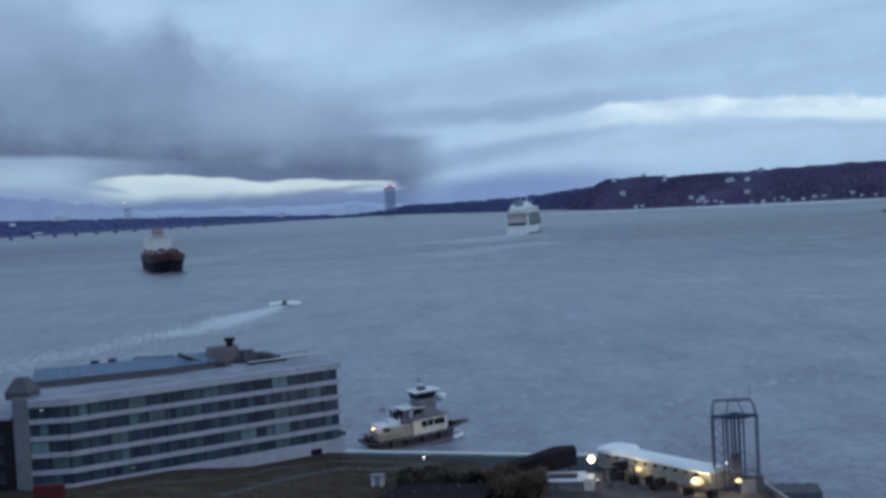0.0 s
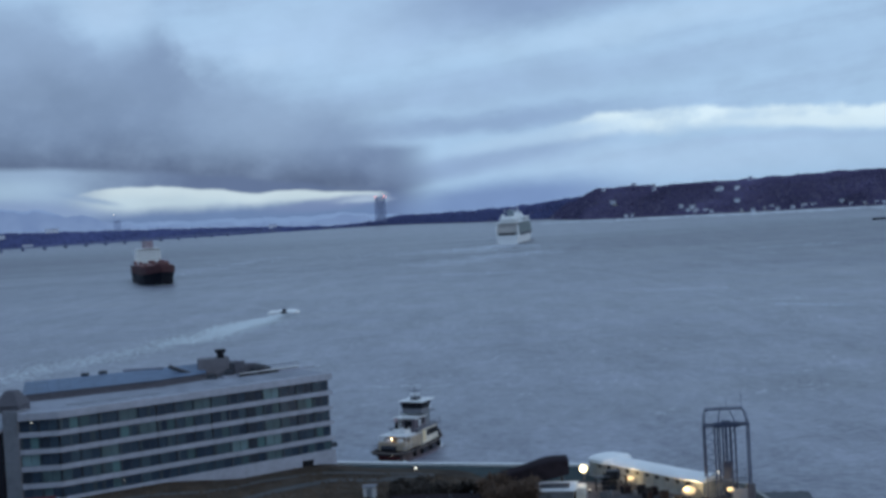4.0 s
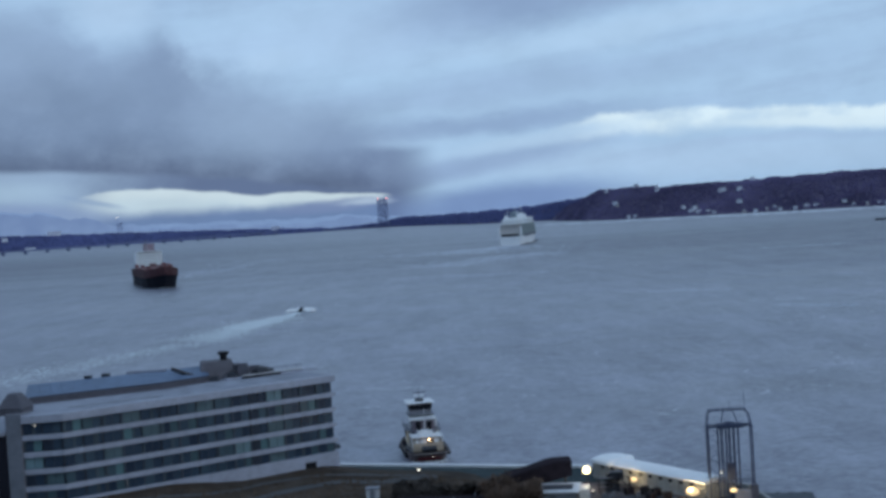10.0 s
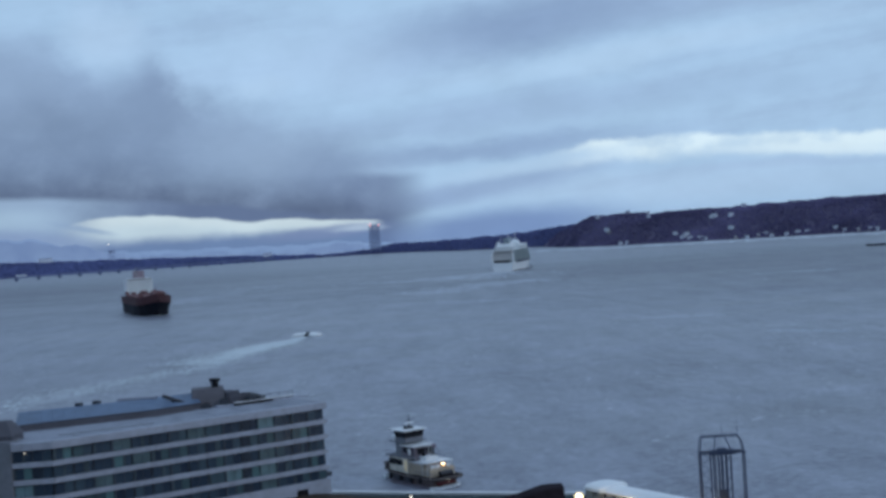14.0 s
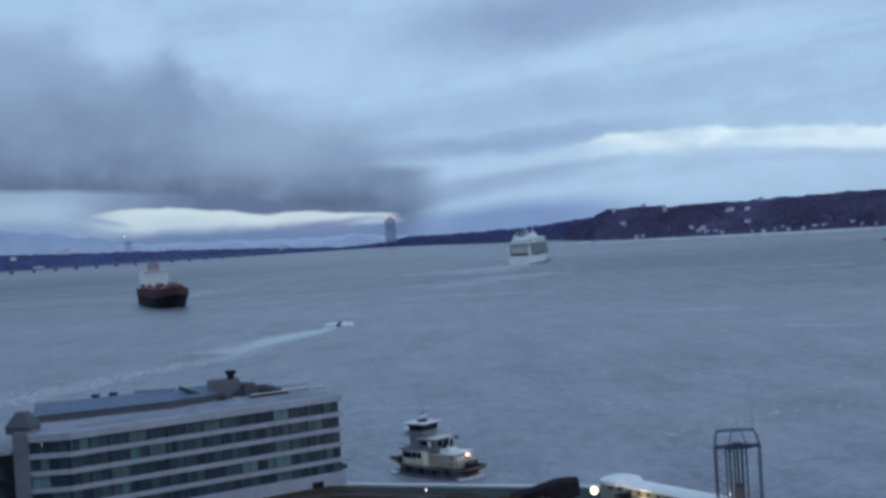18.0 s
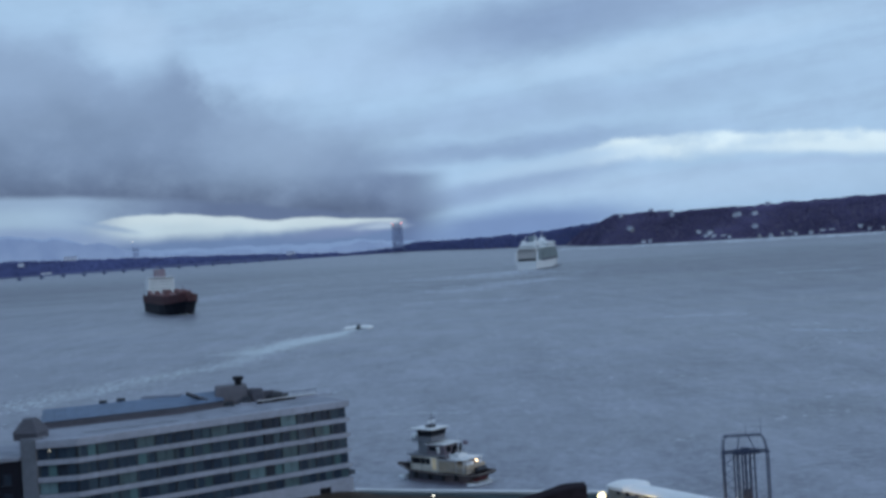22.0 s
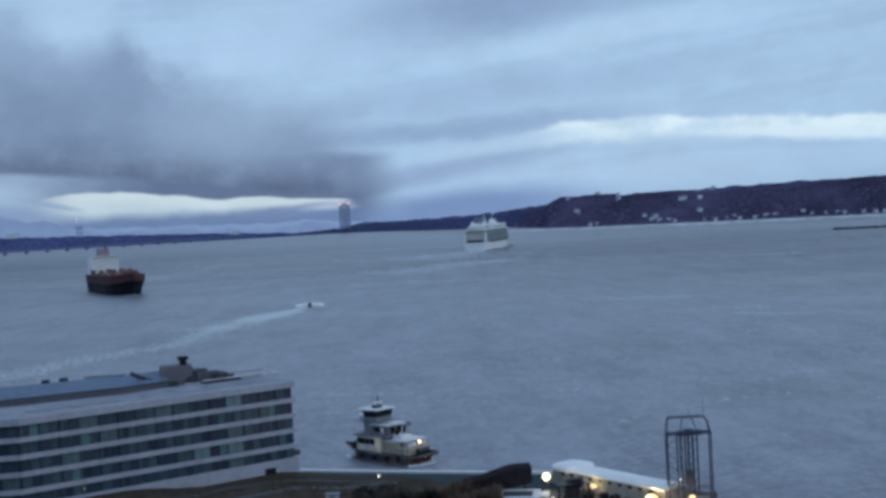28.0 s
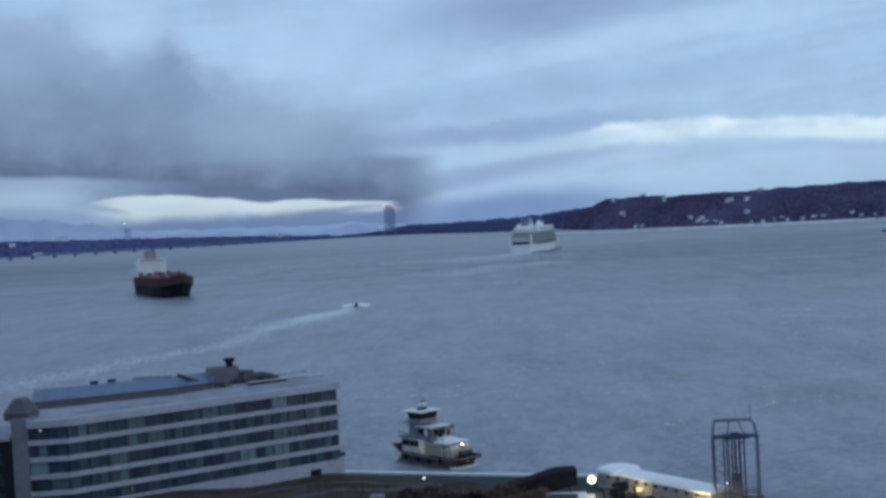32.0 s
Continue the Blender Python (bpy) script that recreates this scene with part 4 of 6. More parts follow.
def lamp_post(name, x, y, z, top, r, glow, label):
    e = thing(name, pose(x, y, z), label, "street lamp", "quay lamps")
    tubepart("pole", (0, 0, 0), (0, 0, top - z - r), 0.11, M_STEEL, e, r2=0.08)
    tubepart("base", (0, 0, 0), (0, 0, 0.5), 0.2, M_STEEL, e)
    bm = bmesh.new()
    ball(bm, (0, 0, top - z), r, 8, 12)
    part("globe", bm, glow, e, "glowing lamp globe")
    return e


lamp_post("quay_lamp", 24.7, 226.4, 4.0, 7.2, 0.72, M_LAMP, "lit globe lamp on a dark steel post")
light = new("quay_light", bpy.data.lights.new("quay_light", "POINT"))
light.data.energy, light.data.color, light.data.shadow_soft_size = 520, (1.0, 0.80, 0.58), 0.4
light.location = (24.3, 225.2, 7.3)
lamp_post("small_quay_lamp", -5.4, 247.6, 4.0, 4.85, 0.22, M_LAMPW, "low lit bollard lamp at the quay edge")
lamp_post("small_quay_lamp", 25.0, 220.8, 4.09, 4.6, 0.16, M_LAMPW, "low lit bollard lamp beside the hut")
hut = thing("ticket_hut", pose(19.2, 219.2, 4.09, 0, 0, -10), "small grey hut with a pale flat roof on the quay", "hut")
hut_body = boxpart("body", (-3.1, 3.1, -3.6, 3.2, 0, 1.75), M_HUTGREY, hut)
hut_roof = boxpart("roof", (-3.4, 3.4, -3.9, 3.5, 1.75, 1.95), M_COPING, hut, "pale wet flat roof")
boxpart("roof_light", (-2.9, 2.2, -1.6, 1.2, 1.95, 2.15), M_STEEL, hut_roof, "dark strip of rooflights")
# added block whose cream colour stands for lamplight on the hut's side
boxpart("side_porch", (3.42, 5.0, -2.6, 1.4, 0.0, 2.0), M_CREAM, hut, "cream panel for the hut's lamplit side")
for i in range(2):
    boxpart("window", (-2.6 + 1.9 * i, -1.6 + 1.9 * i, -3.65, -3.6, 0.6, 1.3), M_GREYPAINT, hut_body)

# ---- white roofed gangway ----
GA, GB = Vector((29.2, 234.5)), Vector((44.4, 211.2))
gd = (GB - GA).normalized()
gn = Vector((gd.y, -gd.x))
if gn.y > 0:
    gn = -gn
gang = thing("covered_gangway", pose(0, 0, 0), "elevated covered gangway with a white metal roof and small windows", "gangway")


def gpoly(s0, s1, o0, o1):
    a, b = GA + gd * s0, GA + gd * s1
    return [tuple(a + gn * o0), tuple(a + gn * o1), tuple(b + gn * o1), tuple(b + gn * o0)][::-1]


GL = (GB - GA).length
bm = bmesh.new()
sec = [(2.6, 7.0), (2.6, 7.25), (1.5, 7.75), (0, 7.95), (-1.5, 7.75), (-2.6, 7.25), (-2.6, 7.0)]
loft(bm, [[(*(q + gn * o), z) for o, z in sec] for q in (GA - gd * 0.6, GA + gd * 8, GA + gd * 16, GA + gd * 22, GB)])
part("roof", bm, M_SNOWROOF, gang, "curved white metal roof")
bm = bmesh.new()
sec = [(3.1, 7.0), (3.1, 7.6), (2.4, 8.0), (0, 8.2), (-2.4, 8.15), (-3.1, 7.6), (-3.1, 7.0)]
loft(bm, [[(*(GA + gd * s + gn * (o * k)), 7.0 + (z - 7.0) * k) for o, z in sec] for s, k in ((-1.2, 0.55), (-0.9, 0.85), (0.6, 1.0), (4.2, 1.06), (4.7, 0.9))])
part("roof_head", bm, M_SNOWROOF, gang, "bulging white roof over the landing")
bm = bmesh.new()
prism(bm, gpoly(-1.0, GL, -2.3, 2.3), 4.6, 7.0)
gang_wall = part("wall", bm, M_GANGWALL, gang, "grey side wall")
bm = bmesh.new()
prism(bm, gpoly(-1.0, GL, -2.5, 2.5), 4.25, 4.6)
part("floor_beam", bm, M_CONCRETE, gang)
for i in range(10):
    s = 1.5 + 2.5 * i
    bm = bmesh.new()
    prism(bm, gpoly(s, s + 0.75, 2.3, 2.36), 6.2, 6.75)
    part("window", bm, M_BLACK, gang_wall, "small dark window under the eave")
    bm = bmesh.new()
    prism(bm, gpoly(s - 0.4, s - 0.25, 2.3, 2.4), 4.6, 7.0)
    part("rib", bm, M_GANGWALL, gang_wall)
for s in (-2, 6, 14, 22):
    for o in (-1.8, 1.8):
        q = GA + gd * s + gn * o
        tubepart("column", (q.x, q.y, 0.5), (q.x, q.y, 4.3), 0.22, M_STEEL, gang)
# dark stair frame and machinery under the gangway's head
st = thing("steel_stair", pose(29.5, 222.8, 4.05), "dark steel stair and platform below the gangway", "stair")
for x in (-1.6, 0.2, 2.2):
    for y in (-0.9, 0.9):
        tubepart("post", (x, y, 0), (x, y, 3.0 if x < 2 else 2.2), 0.11, M_BLACK, st)
boxpart("landing", (-1.8, 0.4, -1.1, 1.1, 1.9, 2.1), M_BLACK, st)
for i in range(8):
    boxpart("step", (0.4 + 0.28 * i, 0.72 + 0.28 * i, -0.9, 0.9, 1.8 - 0.23 * i, 1.86 - 0.23 * i), M_BLACK, st)
boxpart("tank", (-1.4, 0.1, -0.8, 0.8, 0.05, 1.5), M_STEEL, st)
boxpart("stair_cabin", (-1.35, 1.1, -0.6, 0.7, 1.95, 3.35), M_STEEL, st, "dark steel cabin over the landing")
tubepart("rail", (-1.6, -0.9, 3.0), (0.2, -0.9, 3.0), 0.07, M_BLACK, st)
tubepart("rail", (0.2, -0.9, 3.0), (2.2, -0.9, 2.2), 0.07, M_BLACK, st)
# stored crates, drums and a white locker on the yard
rng = random.Random(77)
crate = thing("wooden_crate", pose(0, 0, 0), "dark weathered crate stored below the gangway", "crate", "stored crates")
boxpart("body", (-0.7, 0.7, -0.6, 0.6, 0.1, 1.25), M_DARKROOF, crate)
for x in (-0.62, 0.62):
    boxpart("batten", (x - 0.08, x + 0.08, -0.66, 0.66, 0.0, 1.3), M_TIMBER, crate)
for k, (x, y) in enumerate(((33.6, 218.5), (35.2, 216.6), (31.0, 219.0), (36.6, 213.2), (38.4, 209.0), (33.8, 213.8), (41.8, 206.4))):
    mm = pose(x, y, 4.09, 0, 0, rng.uniform(0, 90))
    if k:
        copy_thing(crate, mm)
    else:
        crate.matrix_world = mm
drum = thing("steel_drum", pose(26.6, 217.6, 4.09), "dark blue steel drum standing on the yard", "drum", "steel drums")
tubepart("barrel", (0, 0, 0), (0, 0, 0.9), 0.32, M_GREYPAINT, drum, n=12)
for z in (0.02, 0.3, 0.6, 0.88):
    tubepart("hoop", (0, 0, z - 0.02), (0, 0, z + 0.02), 0.34, M_STEEL, drum, n=12)
for x, y in ((27.4, 217.0), (28.2, 218.0), (32.2, 216.4), (37.4, 211.0)):
    copy_thing(drum, pose(x, y, 4.09, 0, 0, 40))
locker = thing("white_locker", pose(23.6, 217.0, 4.09, 0, 0, -10), "small white metal locker beside the hut", "locker")
locker_body = boxpart("body", (-0.4, 0.4, -0.4, 0.4, 0.0, 1.5), M_WHITE, locker)
boxpart("door", (-0.34, 0.34, -0.44, -0.4, 0.08, 1.42), M_WHITE, locker_body)
rack = thing("steel_frame_rack", pose(27.4, 221.6, 4.09), "dark steel frame rack under the gangway head", "rack")
for x in (-1.2, 0.0, 1.2):
    for y in (-0.8, 0.8):
        tubepart("post", (x, y, 0), (x, y, 2.5), 0.1, M_STEEL, rack, n=6)
for z in (0.9, 1.7, 2.5):
    boxpart("shelf", (-1.3, 1.3, -0.9, 0.9, z - 0.05, z + 0.05), M_STEEL, rack)
# lamps on the gangway wall
# glowing balls are oversized: each lamp's glare is put into their shape
for x, y, z, r, w in ((32.6, 223.9, 5.5, 0.68, 130), (40.3, 210.9, 5.8, 1.15, 520), (46.5, 208.0, 6.2, 0.6, 260)):
    e = thing("flood_lamp", pose(x, y, z), "lit warm flood lamp beside the gangway", "lamp", "flood lamps")
    bm = bmesh.new()
    ball(bm, (0, 0, 0), r, 8, 12, 0.6)
    part("bulb", bm, M_FLOOD, e)
    tubepart("bracket", (0, 0, 0.3), (0, 0.0, -(z - 4.0)), 0.07, M_STEEL, e)
    light = new("flood_light", bpy.data.lights.new("flood_light", "POINT"))
    light.data.energy, light.data.color, light.data.shadow_soft_size = w, (1.0, 0.74, 0.36), 0.3
    light.location = (x - 0.6, y - 0.9, z + 0.6)

# ---- steel lifting tower ----
tw = thing("lifting_tower", pose(46.75, 210.2, 3.9, 0, 0, -3), "dark steel lattice lifting tower with a roof frame and antenna", "tower")
HW, HT, HP, TOP_IN, LEAN = 3.58, 15.2, 12.55, 0.80, -0.25
for x in (-HW, HW):
    for y in (-0.9, 0.9):
        tubepart("leg", (x, y, 0), (x, y, HP), 0.13, M_TOWER, tw)
        tubepart("upper_leg", (x, y, HP), (x * 0.93 + LEAN * 0.5, y * 0.93, HT - 0.75), 0.09, M_TOWER, tw)
        tubepart("top_corner", (x * 0.93 + LEAN * 0.5, y * 0.93, HT - 0.75), (x * TOP_IN + LEAN, y * 0.88, HT), 0.09, M_TOWER, tw)
for y in (-0.9, 0.9):
    boxpart("platform_beam", (-HW - 0.2, HW + 0.2, y - 0.1, y + 0.1, HP - 0.14, HP + 0.12), M_TOWER, tw)
    tubepart("top_beam", (-HW * TOP_IN + LEAN, y * 0.88, HT), (HW * TOP_IN + LEAN, y * 0.88, HT), 0.10, M_TOWER, tw)
    tubepart("lower_beam", (-HW, y, 3.4), (HW, y, 3.4), 0.08, M_TOWER, tw)
for x in (-HW, HW):
    boxpart("platform_beam", (x - 0.12, x + 0.12, -0.7, 0.7, HP - 0.15, HP + 0.12), M_TOWER, tw)
    tubepart("top_beam", (x * TOP_IN + LEAN, -0.79, HT), (x * TOP_IN + LEAN, 0.79, HT), 0.10, M_TOWER, tw)
boxpart("winch_deck", (-1.9, 2.2, -0.75, 0.75, HP - 0.35, HP + 0.35), M_TOWER, tw, "dark winch deck")
boxpart("winch_motor", (-0.7, 0.7, -0.55, 0.55, HP + 0.35, HP + 0.62), M_TOWER, tw, "dark winch motor")
for x, y in ((-2.0, -0.6), (-1.5, -0.6), (-0.7, -0.6), (-0.2, -0.6), (0.5, -0.6), (1.3, -0.6), (-1.75, 0.6), (-1.0, 0.6), (-0.4, 0.6), (0.2, 0.6), (0.9, 0.6), (1.6, 0.6)):
    tubepart("guide_rail", (x, y, 0), (x, y, HP), 0.12 if y < 0 else 0.10, M_TOWER, tw)
boxpart("lift_cage", (-0.75, 0.55, -0.5, 0.5, 3.6, 6.4), M_TOWER, tw, "dark hanging lift cage")
for i in range(7):
    z = 0.6 + 1.7 * i
    tubepart("brace", (-HW, -0.9, z), (-2.0, -0.6, z + 0.85), 0.045, M_TOWER, tw, n=5)
    tubepart("brace", (-2.0, -0.6, z + 0.85), (-HW, -0.9, z + 1.7), 0.045, M_TOWER, tw, n=5)
    tubepart("rung", (-0.7, -0.6, z), (0.5, -0.6, z), 0.07, M_TOWER, tw, n=5)
    tubepart("cross_tie", (-1.5, -0.6, z + 0.5), (-1.0, 0.6, z + 1.4), 0.06, M_TOWER, tw, n=5)
    tubepart("cross_tie", (0.5, -0.6, z), (1.3, -0.6, z + 1.2), 0.05, M_TOWER, tw, n=5)
for x in (-0.4, 0.42):
    tubepart("roof_strut", (HW * x, -0.8, HP + 0.2), (HW * x * 0.5 + LEAN, -0.79, HT), 0.08, M_TOWER, tw)
tubepart("antenna", (HW * 0.72, -0.79, HT - 0.2), (HW * 0.70, -0.79, HT + 2.9), 0.05, M_TOWER, tw, r2=0.03)
tubepart("antenna", (HW * 0.10, 0.7, HT), (HW * 0.10, 0.7, HT + 1.9), 0.04, M_TOWER, tw, r2=0.02)
boxpart("machine_house", (0.2, 2.7, -2.3, -1.2, 0, 2.2), M_GREYWALL, tw, "pale machine house")
boxpart("counterweight", (2.75, 3.9, -2.3, -1.2, 0, 3.0), M_BROWN_WALL, tw, "brown counterweight box")
bm = bmesh.new()
ball(bm, (-1.75, -0.85, 5.0), 0.14, 5, 8)
part("marker_lamp", bm, M_LAMPW, tw)
# low dark pontoon to the right
pon = thing("mooring_pontoon", pose(56.6, 213.8, 0, 0, 0, -8), "low dark mooring pontoon beside the quay", "pontoon")
boxpart("deck", (-4.6, 4.6, -3.2, 3.2, 1.0, 3.1), M_PONTOON, pon)
boxpart("float", (-3.6, 4.3, -3.0, 3.0, -0.6, 1.0), M_BLACK, pon)
for i in range(4):
    boxpart("fender", (-3.6 + 2.2 * i, -3.0 + 2.2 * i, 3.2, 3.5, 0.2, 3.15), M_BLACK, pon)

# ---- shrubs and small bare trees on the bank ----
rng = random.Random(61)
verts, faces = [], []
for _ in range(9000):
    x = rng.uniform(-78, 8)
    y = rng.uniform(196, edge_y(x) - 14)
    if noise.noise((x * 0.09, y * 0.12, 3.0)) < -0.2 or (y > 215 + (x + 72) * 0.67 and x < -18):
        continue
    z, s = land(x, y) - 0.08, rng.uniform(0.12, 0.42)
    k = len(verts)
    verts.append((x, y, z + s * rng.uniform(0.7, 1.2)))
    for i in range(6):
        q = s * rng.uniform(0.5, 1.2)
        verts.append((x + q * math.cos(i * 1.05), y + q * math.sin(i * 1.05), z + s * rng.uniform(0.0, 0.55)))
    faces += [(k, k + 1 + i, k + 1 + (i + 1) % 6) for i in range(6)]
me = bpy.data.meshes.new("bank_shrubs")
me.from_pydata(verts, [], faces)
me.materials.append(M_SHRUB)
tagged(new("bank_shrubs", me), "low brown leafless shrubs on the bank", "shrubs", kind="stuff")


def bare_tree(seed, height, leaf, label, group):
    rng = random.Random(seed)
    e = thing("small_tree", pose(0, 0, 0), label, "tree", group)
    bm = bmesh.new()
    tube(bm, (0, 0, -0.3), (0.1, 0, height * 0.45), 0.16, 0.09, 7)
    part("trunk", bm, M_BARK, e)
    bm = bmesh.new()
    tips = []
    for i in range(11):
        a = i * 2.4
        z0 = height * rng.uniform(0.2, 0.45)
        tip = Vector((math.cos(a), math.sin(a), 0)) * height * rng.uniform(0.16, 0.34) + Vector((0, 0, height * rng.uniform(0.5, 1.0)))
        tube(bm, (0.05, 0, z0), tip, 0.06, 0.02, 5)
        tips.append(tip)
        for _ in range(4):
            t2 = tip + Vector((rng.uniform(-1, 1), rng.uniform(-1, 1), rng.uniform(-0.6, 1))) * height * 0.14
            tube(bm, Vector((0.05, 0, z0)).lerp(tip, rng.uniform(0.5, 0.95)), t2, 0.03, 0.012, 4)
            tips.append(t2)
    part("limb", bm, M_BARK, e)
    bm = bmesh.new()
    for tip in tips:
        for _ in range(13):
            c = tip + Vector((rng.gauss(0, 1), rng.gauss(0, 1), rng.gauss(-0.4, 1.1))) * height * 0.08
            u = Vector((rng.uniform(-1, 1), rng.uniform(-1, 1), rng.uniform(-1, 1))).normalized() * 0.21
            w = u.orthogonal().normalized() * 0.14
            bm.faces.new([bm.verts.new(c + q) for q in (-u, w, u, -w)])
    part("crown", bm, leaf, e)
    return e


def grove(first, spots, turn):
    """Put the first trees on the first spots and copies of them on the rest."""
    for k, (x, y) in enumerate(spots):
        m = pose(x, y, land(x, y), 0, 0, turn * k)
        if k < len(first):
            first[k].matrix_world = m
        else:
            copy_thing(first[k % len(first)], m)


rng = random.Random(19)
ochre = [bare_tree(71, 4.5, M_DEADLEAF, "small tree with dry ochre-brown leaves near the quay", "ochre trees on the bank"),
         bare_tree(72, 3.8, M_DEADLEAF, "small tree with dry ochre-brown leaves near the quay", "ochre trees on the bank")]
grove(ochre, [(7.4 + 1.65 * (k % 5) + rng.uniform(-0.5, 0.5), 208.6 + 3.2 * (k // 5) + rng.uniform(-0.8, 0.8)) for k in range(18)], 53)
dark = [bare_tree(73, 3.0, M_DARKLEAF, "small dark tree with withered leaves on the bank", "dark trees on the bank"),
        bare_tree(74, 2.5, M_DARKLEAF, "small dark tree with withered leaves on the bank", "dark trees on the bank")]
grove(dark, [(-8.5 + 2.1 * (k % 8) + rng.uniform(-0.7, 0.7), 216.2 + 2.6 * (k // 8) + 0.25 * (k % 8) + rng.uniform(-0.7, 0.7)) for k in range(20)], 37)

# ---- far shores ----


def between(table, x):
    for (xa, ya), (xb, yb) in zip(table, table[1:]):
        if x <= xb:
            return ya + (yb - ya) * max(0.0, (x - xa)) / (xb - xa)
    return table[-1][1]


def polar(az, r, z):
    return (r * math.sin(radians(az)), r * math.cos(radians(az)), z)


class Ridge:
    """A hilly shore: by bearing, how far its waterline is and at what angle its crest stands."""

    def __init__(self, shore, crest, depth, trees):
        self.shore, self.crest, self.depth, self.trees = shore, crest, depth, trees

    def top(self, az):
        r = between(self.shore, az) + self.depth
        return 55 + math.tan(radians(between(self.crest, az))) * r - self.trees + 3.0 * noise.noise((az * 2.1, 0.3, 0.7))

    def height(self, az, v):
        h = self.top(az)
        f = between(((0, -0.02), (0.04, 0.03), (0.16, 0.08), (0.38, 0.40), (0.62, 0.78), (0.85, 0.96), (1.0, 1.0), (2.0, 0.99), (4.0, 0.9)), v)
        return h * f + (2.5 * noise.noise((az * 3, v * 4, 2.0)) if 0.1 < v < 2 else 0)

    def place(self, az, v):
        return polar(az, between(self.shore, az) + v * self.depth, self.height(az, v))

    def mesh(self, name, az0, az1, step, vmax, material, label):
        bm = bmesh.new()
        n = int((az1 - az0) / step)
        vs = [v for v in (0, 0.04, 0.1, 0.16, 0.27, 0.38, 0.5, 0.62, 0.74, 0.85, 1.0, 1.3, 2.0, 3.0, 4.0) if v <= vmax]
        rows = [[bm.verts.new(self.place(az0 + step * i, v)) for v in vs] for i in range(n + 1)]
        for a, b in zip(rows, rows[1:]):
            for i in range(len(a) - 1):
                bm.faces.new((a[i], b[i], b[i + 1], a[i + 1]))
        bmesh.ops.recalc_face_normals(bm, faces=bm.faces)
        return solo(name, bm, material, label, "hill", "structure")


def woods(name, ridge, az0, az1, vmax, count, size, material, label, seed):
    """Many small bare crowns with uneven outlines, as one mass."""
    rng = random.Random(seed)
    verts, faces = [], []
    for _ in range(count):
        az, v = rng.uniform(az0, az1), 0.07 + (vmax - 0.07) * rng.random()
        x, y, z = ridge.place(az, v)
        s = size * rng.uniform(0.55, 1.25)
        k = len(verts)
        lean = (rng.uniform(-0.2, 0.2), rng.uniform(-0.2, 0.2))
        verts.append((x, y, z - 1))
        n = 6
        for tier, (h, w) in enumerate(((0.0, 0.62), (0.62, 0.44))):
            for i in range(n):
                a = 2 * math.pi * (i + 0.5 * tier) / n
                q = w * s * rng.uniform(0.6, 1.3)
                verts.append((x + math.cos(a) * q + lean[0] * s * h, y + math.sin(a) * q + lean[1] * s * h, z + s * (h + rng.uniform(-0.12, 0.12))))
        verts.append((x + lean[0] * s, y + lean[1] * s, z + s * rng.uniform(1.0, 1.3)))
        for i in range(n):
            j = (i + 1) % n
            faces.append((k + 1 + i, k + 1 + j, k + 1 + n + i))
            if rng.random() < 0.9:
                faces.append((k + 1 + j, k + 1 + n + j, k + 1 + n + i))
                faces.append((k + 1 + n + i, k + 1 + n + j, k + 1 + 2 * n))
    me = bpy.data.meshes.new(name)
    me.from_pydata(verts, [], faces)
    me.materials.append(material)
    return tagged(new(name, me), label, "woods", kind="stuff")


near_hill = Ridge(((4, 4000), (5.5, 3650), (7, 3250), (8.5, 3170), (12, 3075), (16, 3030), (22, 3000), (34, 2900)),
                  ((5.4, -0.55), (6.2, -0.12), (6.8, 0.10), (7.1, 0.28), (7.5, 0.45), (8.8, 0.49), (10.2, 0.43), (12, 0.44), (14.1, 0.50), (16.2, 0.56), (19, 0.60), (24, 0.66), (34, 0.7)), 270, 9)
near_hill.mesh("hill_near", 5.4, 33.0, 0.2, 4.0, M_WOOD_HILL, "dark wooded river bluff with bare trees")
woods("bluff_woods", near_hill, 5.6, 30.0, 1.5, 19000, 4.6, M_TREES, "leafless woods covering the bluff, tinted violet by haze", 11)
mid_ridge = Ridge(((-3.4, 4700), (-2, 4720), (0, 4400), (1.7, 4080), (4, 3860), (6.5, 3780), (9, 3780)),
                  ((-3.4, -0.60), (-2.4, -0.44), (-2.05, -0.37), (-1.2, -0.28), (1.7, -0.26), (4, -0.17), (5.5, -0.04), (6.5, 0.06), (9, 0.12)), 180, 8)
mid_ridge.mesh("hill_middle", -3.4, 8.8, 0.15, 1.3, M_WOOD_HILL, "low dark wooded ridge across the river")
woods("ridge_woods", mid_ridge, -3.3, 8.0, 1.25, 5000, 7.5, M_FARWOOD, "haze-blue woods on the far ridge", 12)
tip = Ridge(((-7, 4600), (-5, 4640), (-2, 4700)), ((-7, -0.66), (-6.2, -0.60), (-4.5, -0.60), (-3.2, -0.54), (-2.2, -0.46)), 90, 5)
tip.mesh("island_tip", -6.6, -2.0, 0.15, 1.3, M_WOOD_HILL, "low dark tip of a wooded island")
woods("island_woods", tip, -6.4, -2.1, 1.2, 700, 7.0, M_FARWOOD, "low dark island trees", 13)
left_shore = Ridge(((-34, 4350), (-5, 4600)), ((-34, 0.15), (-19, 0.05), (-14.3, -0.10), (-9.5, -0.26), (-6.0, -0.43), (-4.4, -0.5)), 160, 8)
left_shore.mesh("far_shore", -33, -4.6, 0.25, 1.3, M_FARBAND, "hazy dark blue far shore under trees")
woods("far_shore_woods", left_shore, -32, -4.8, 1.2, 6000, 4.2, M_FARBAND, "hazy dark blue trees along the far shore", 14)


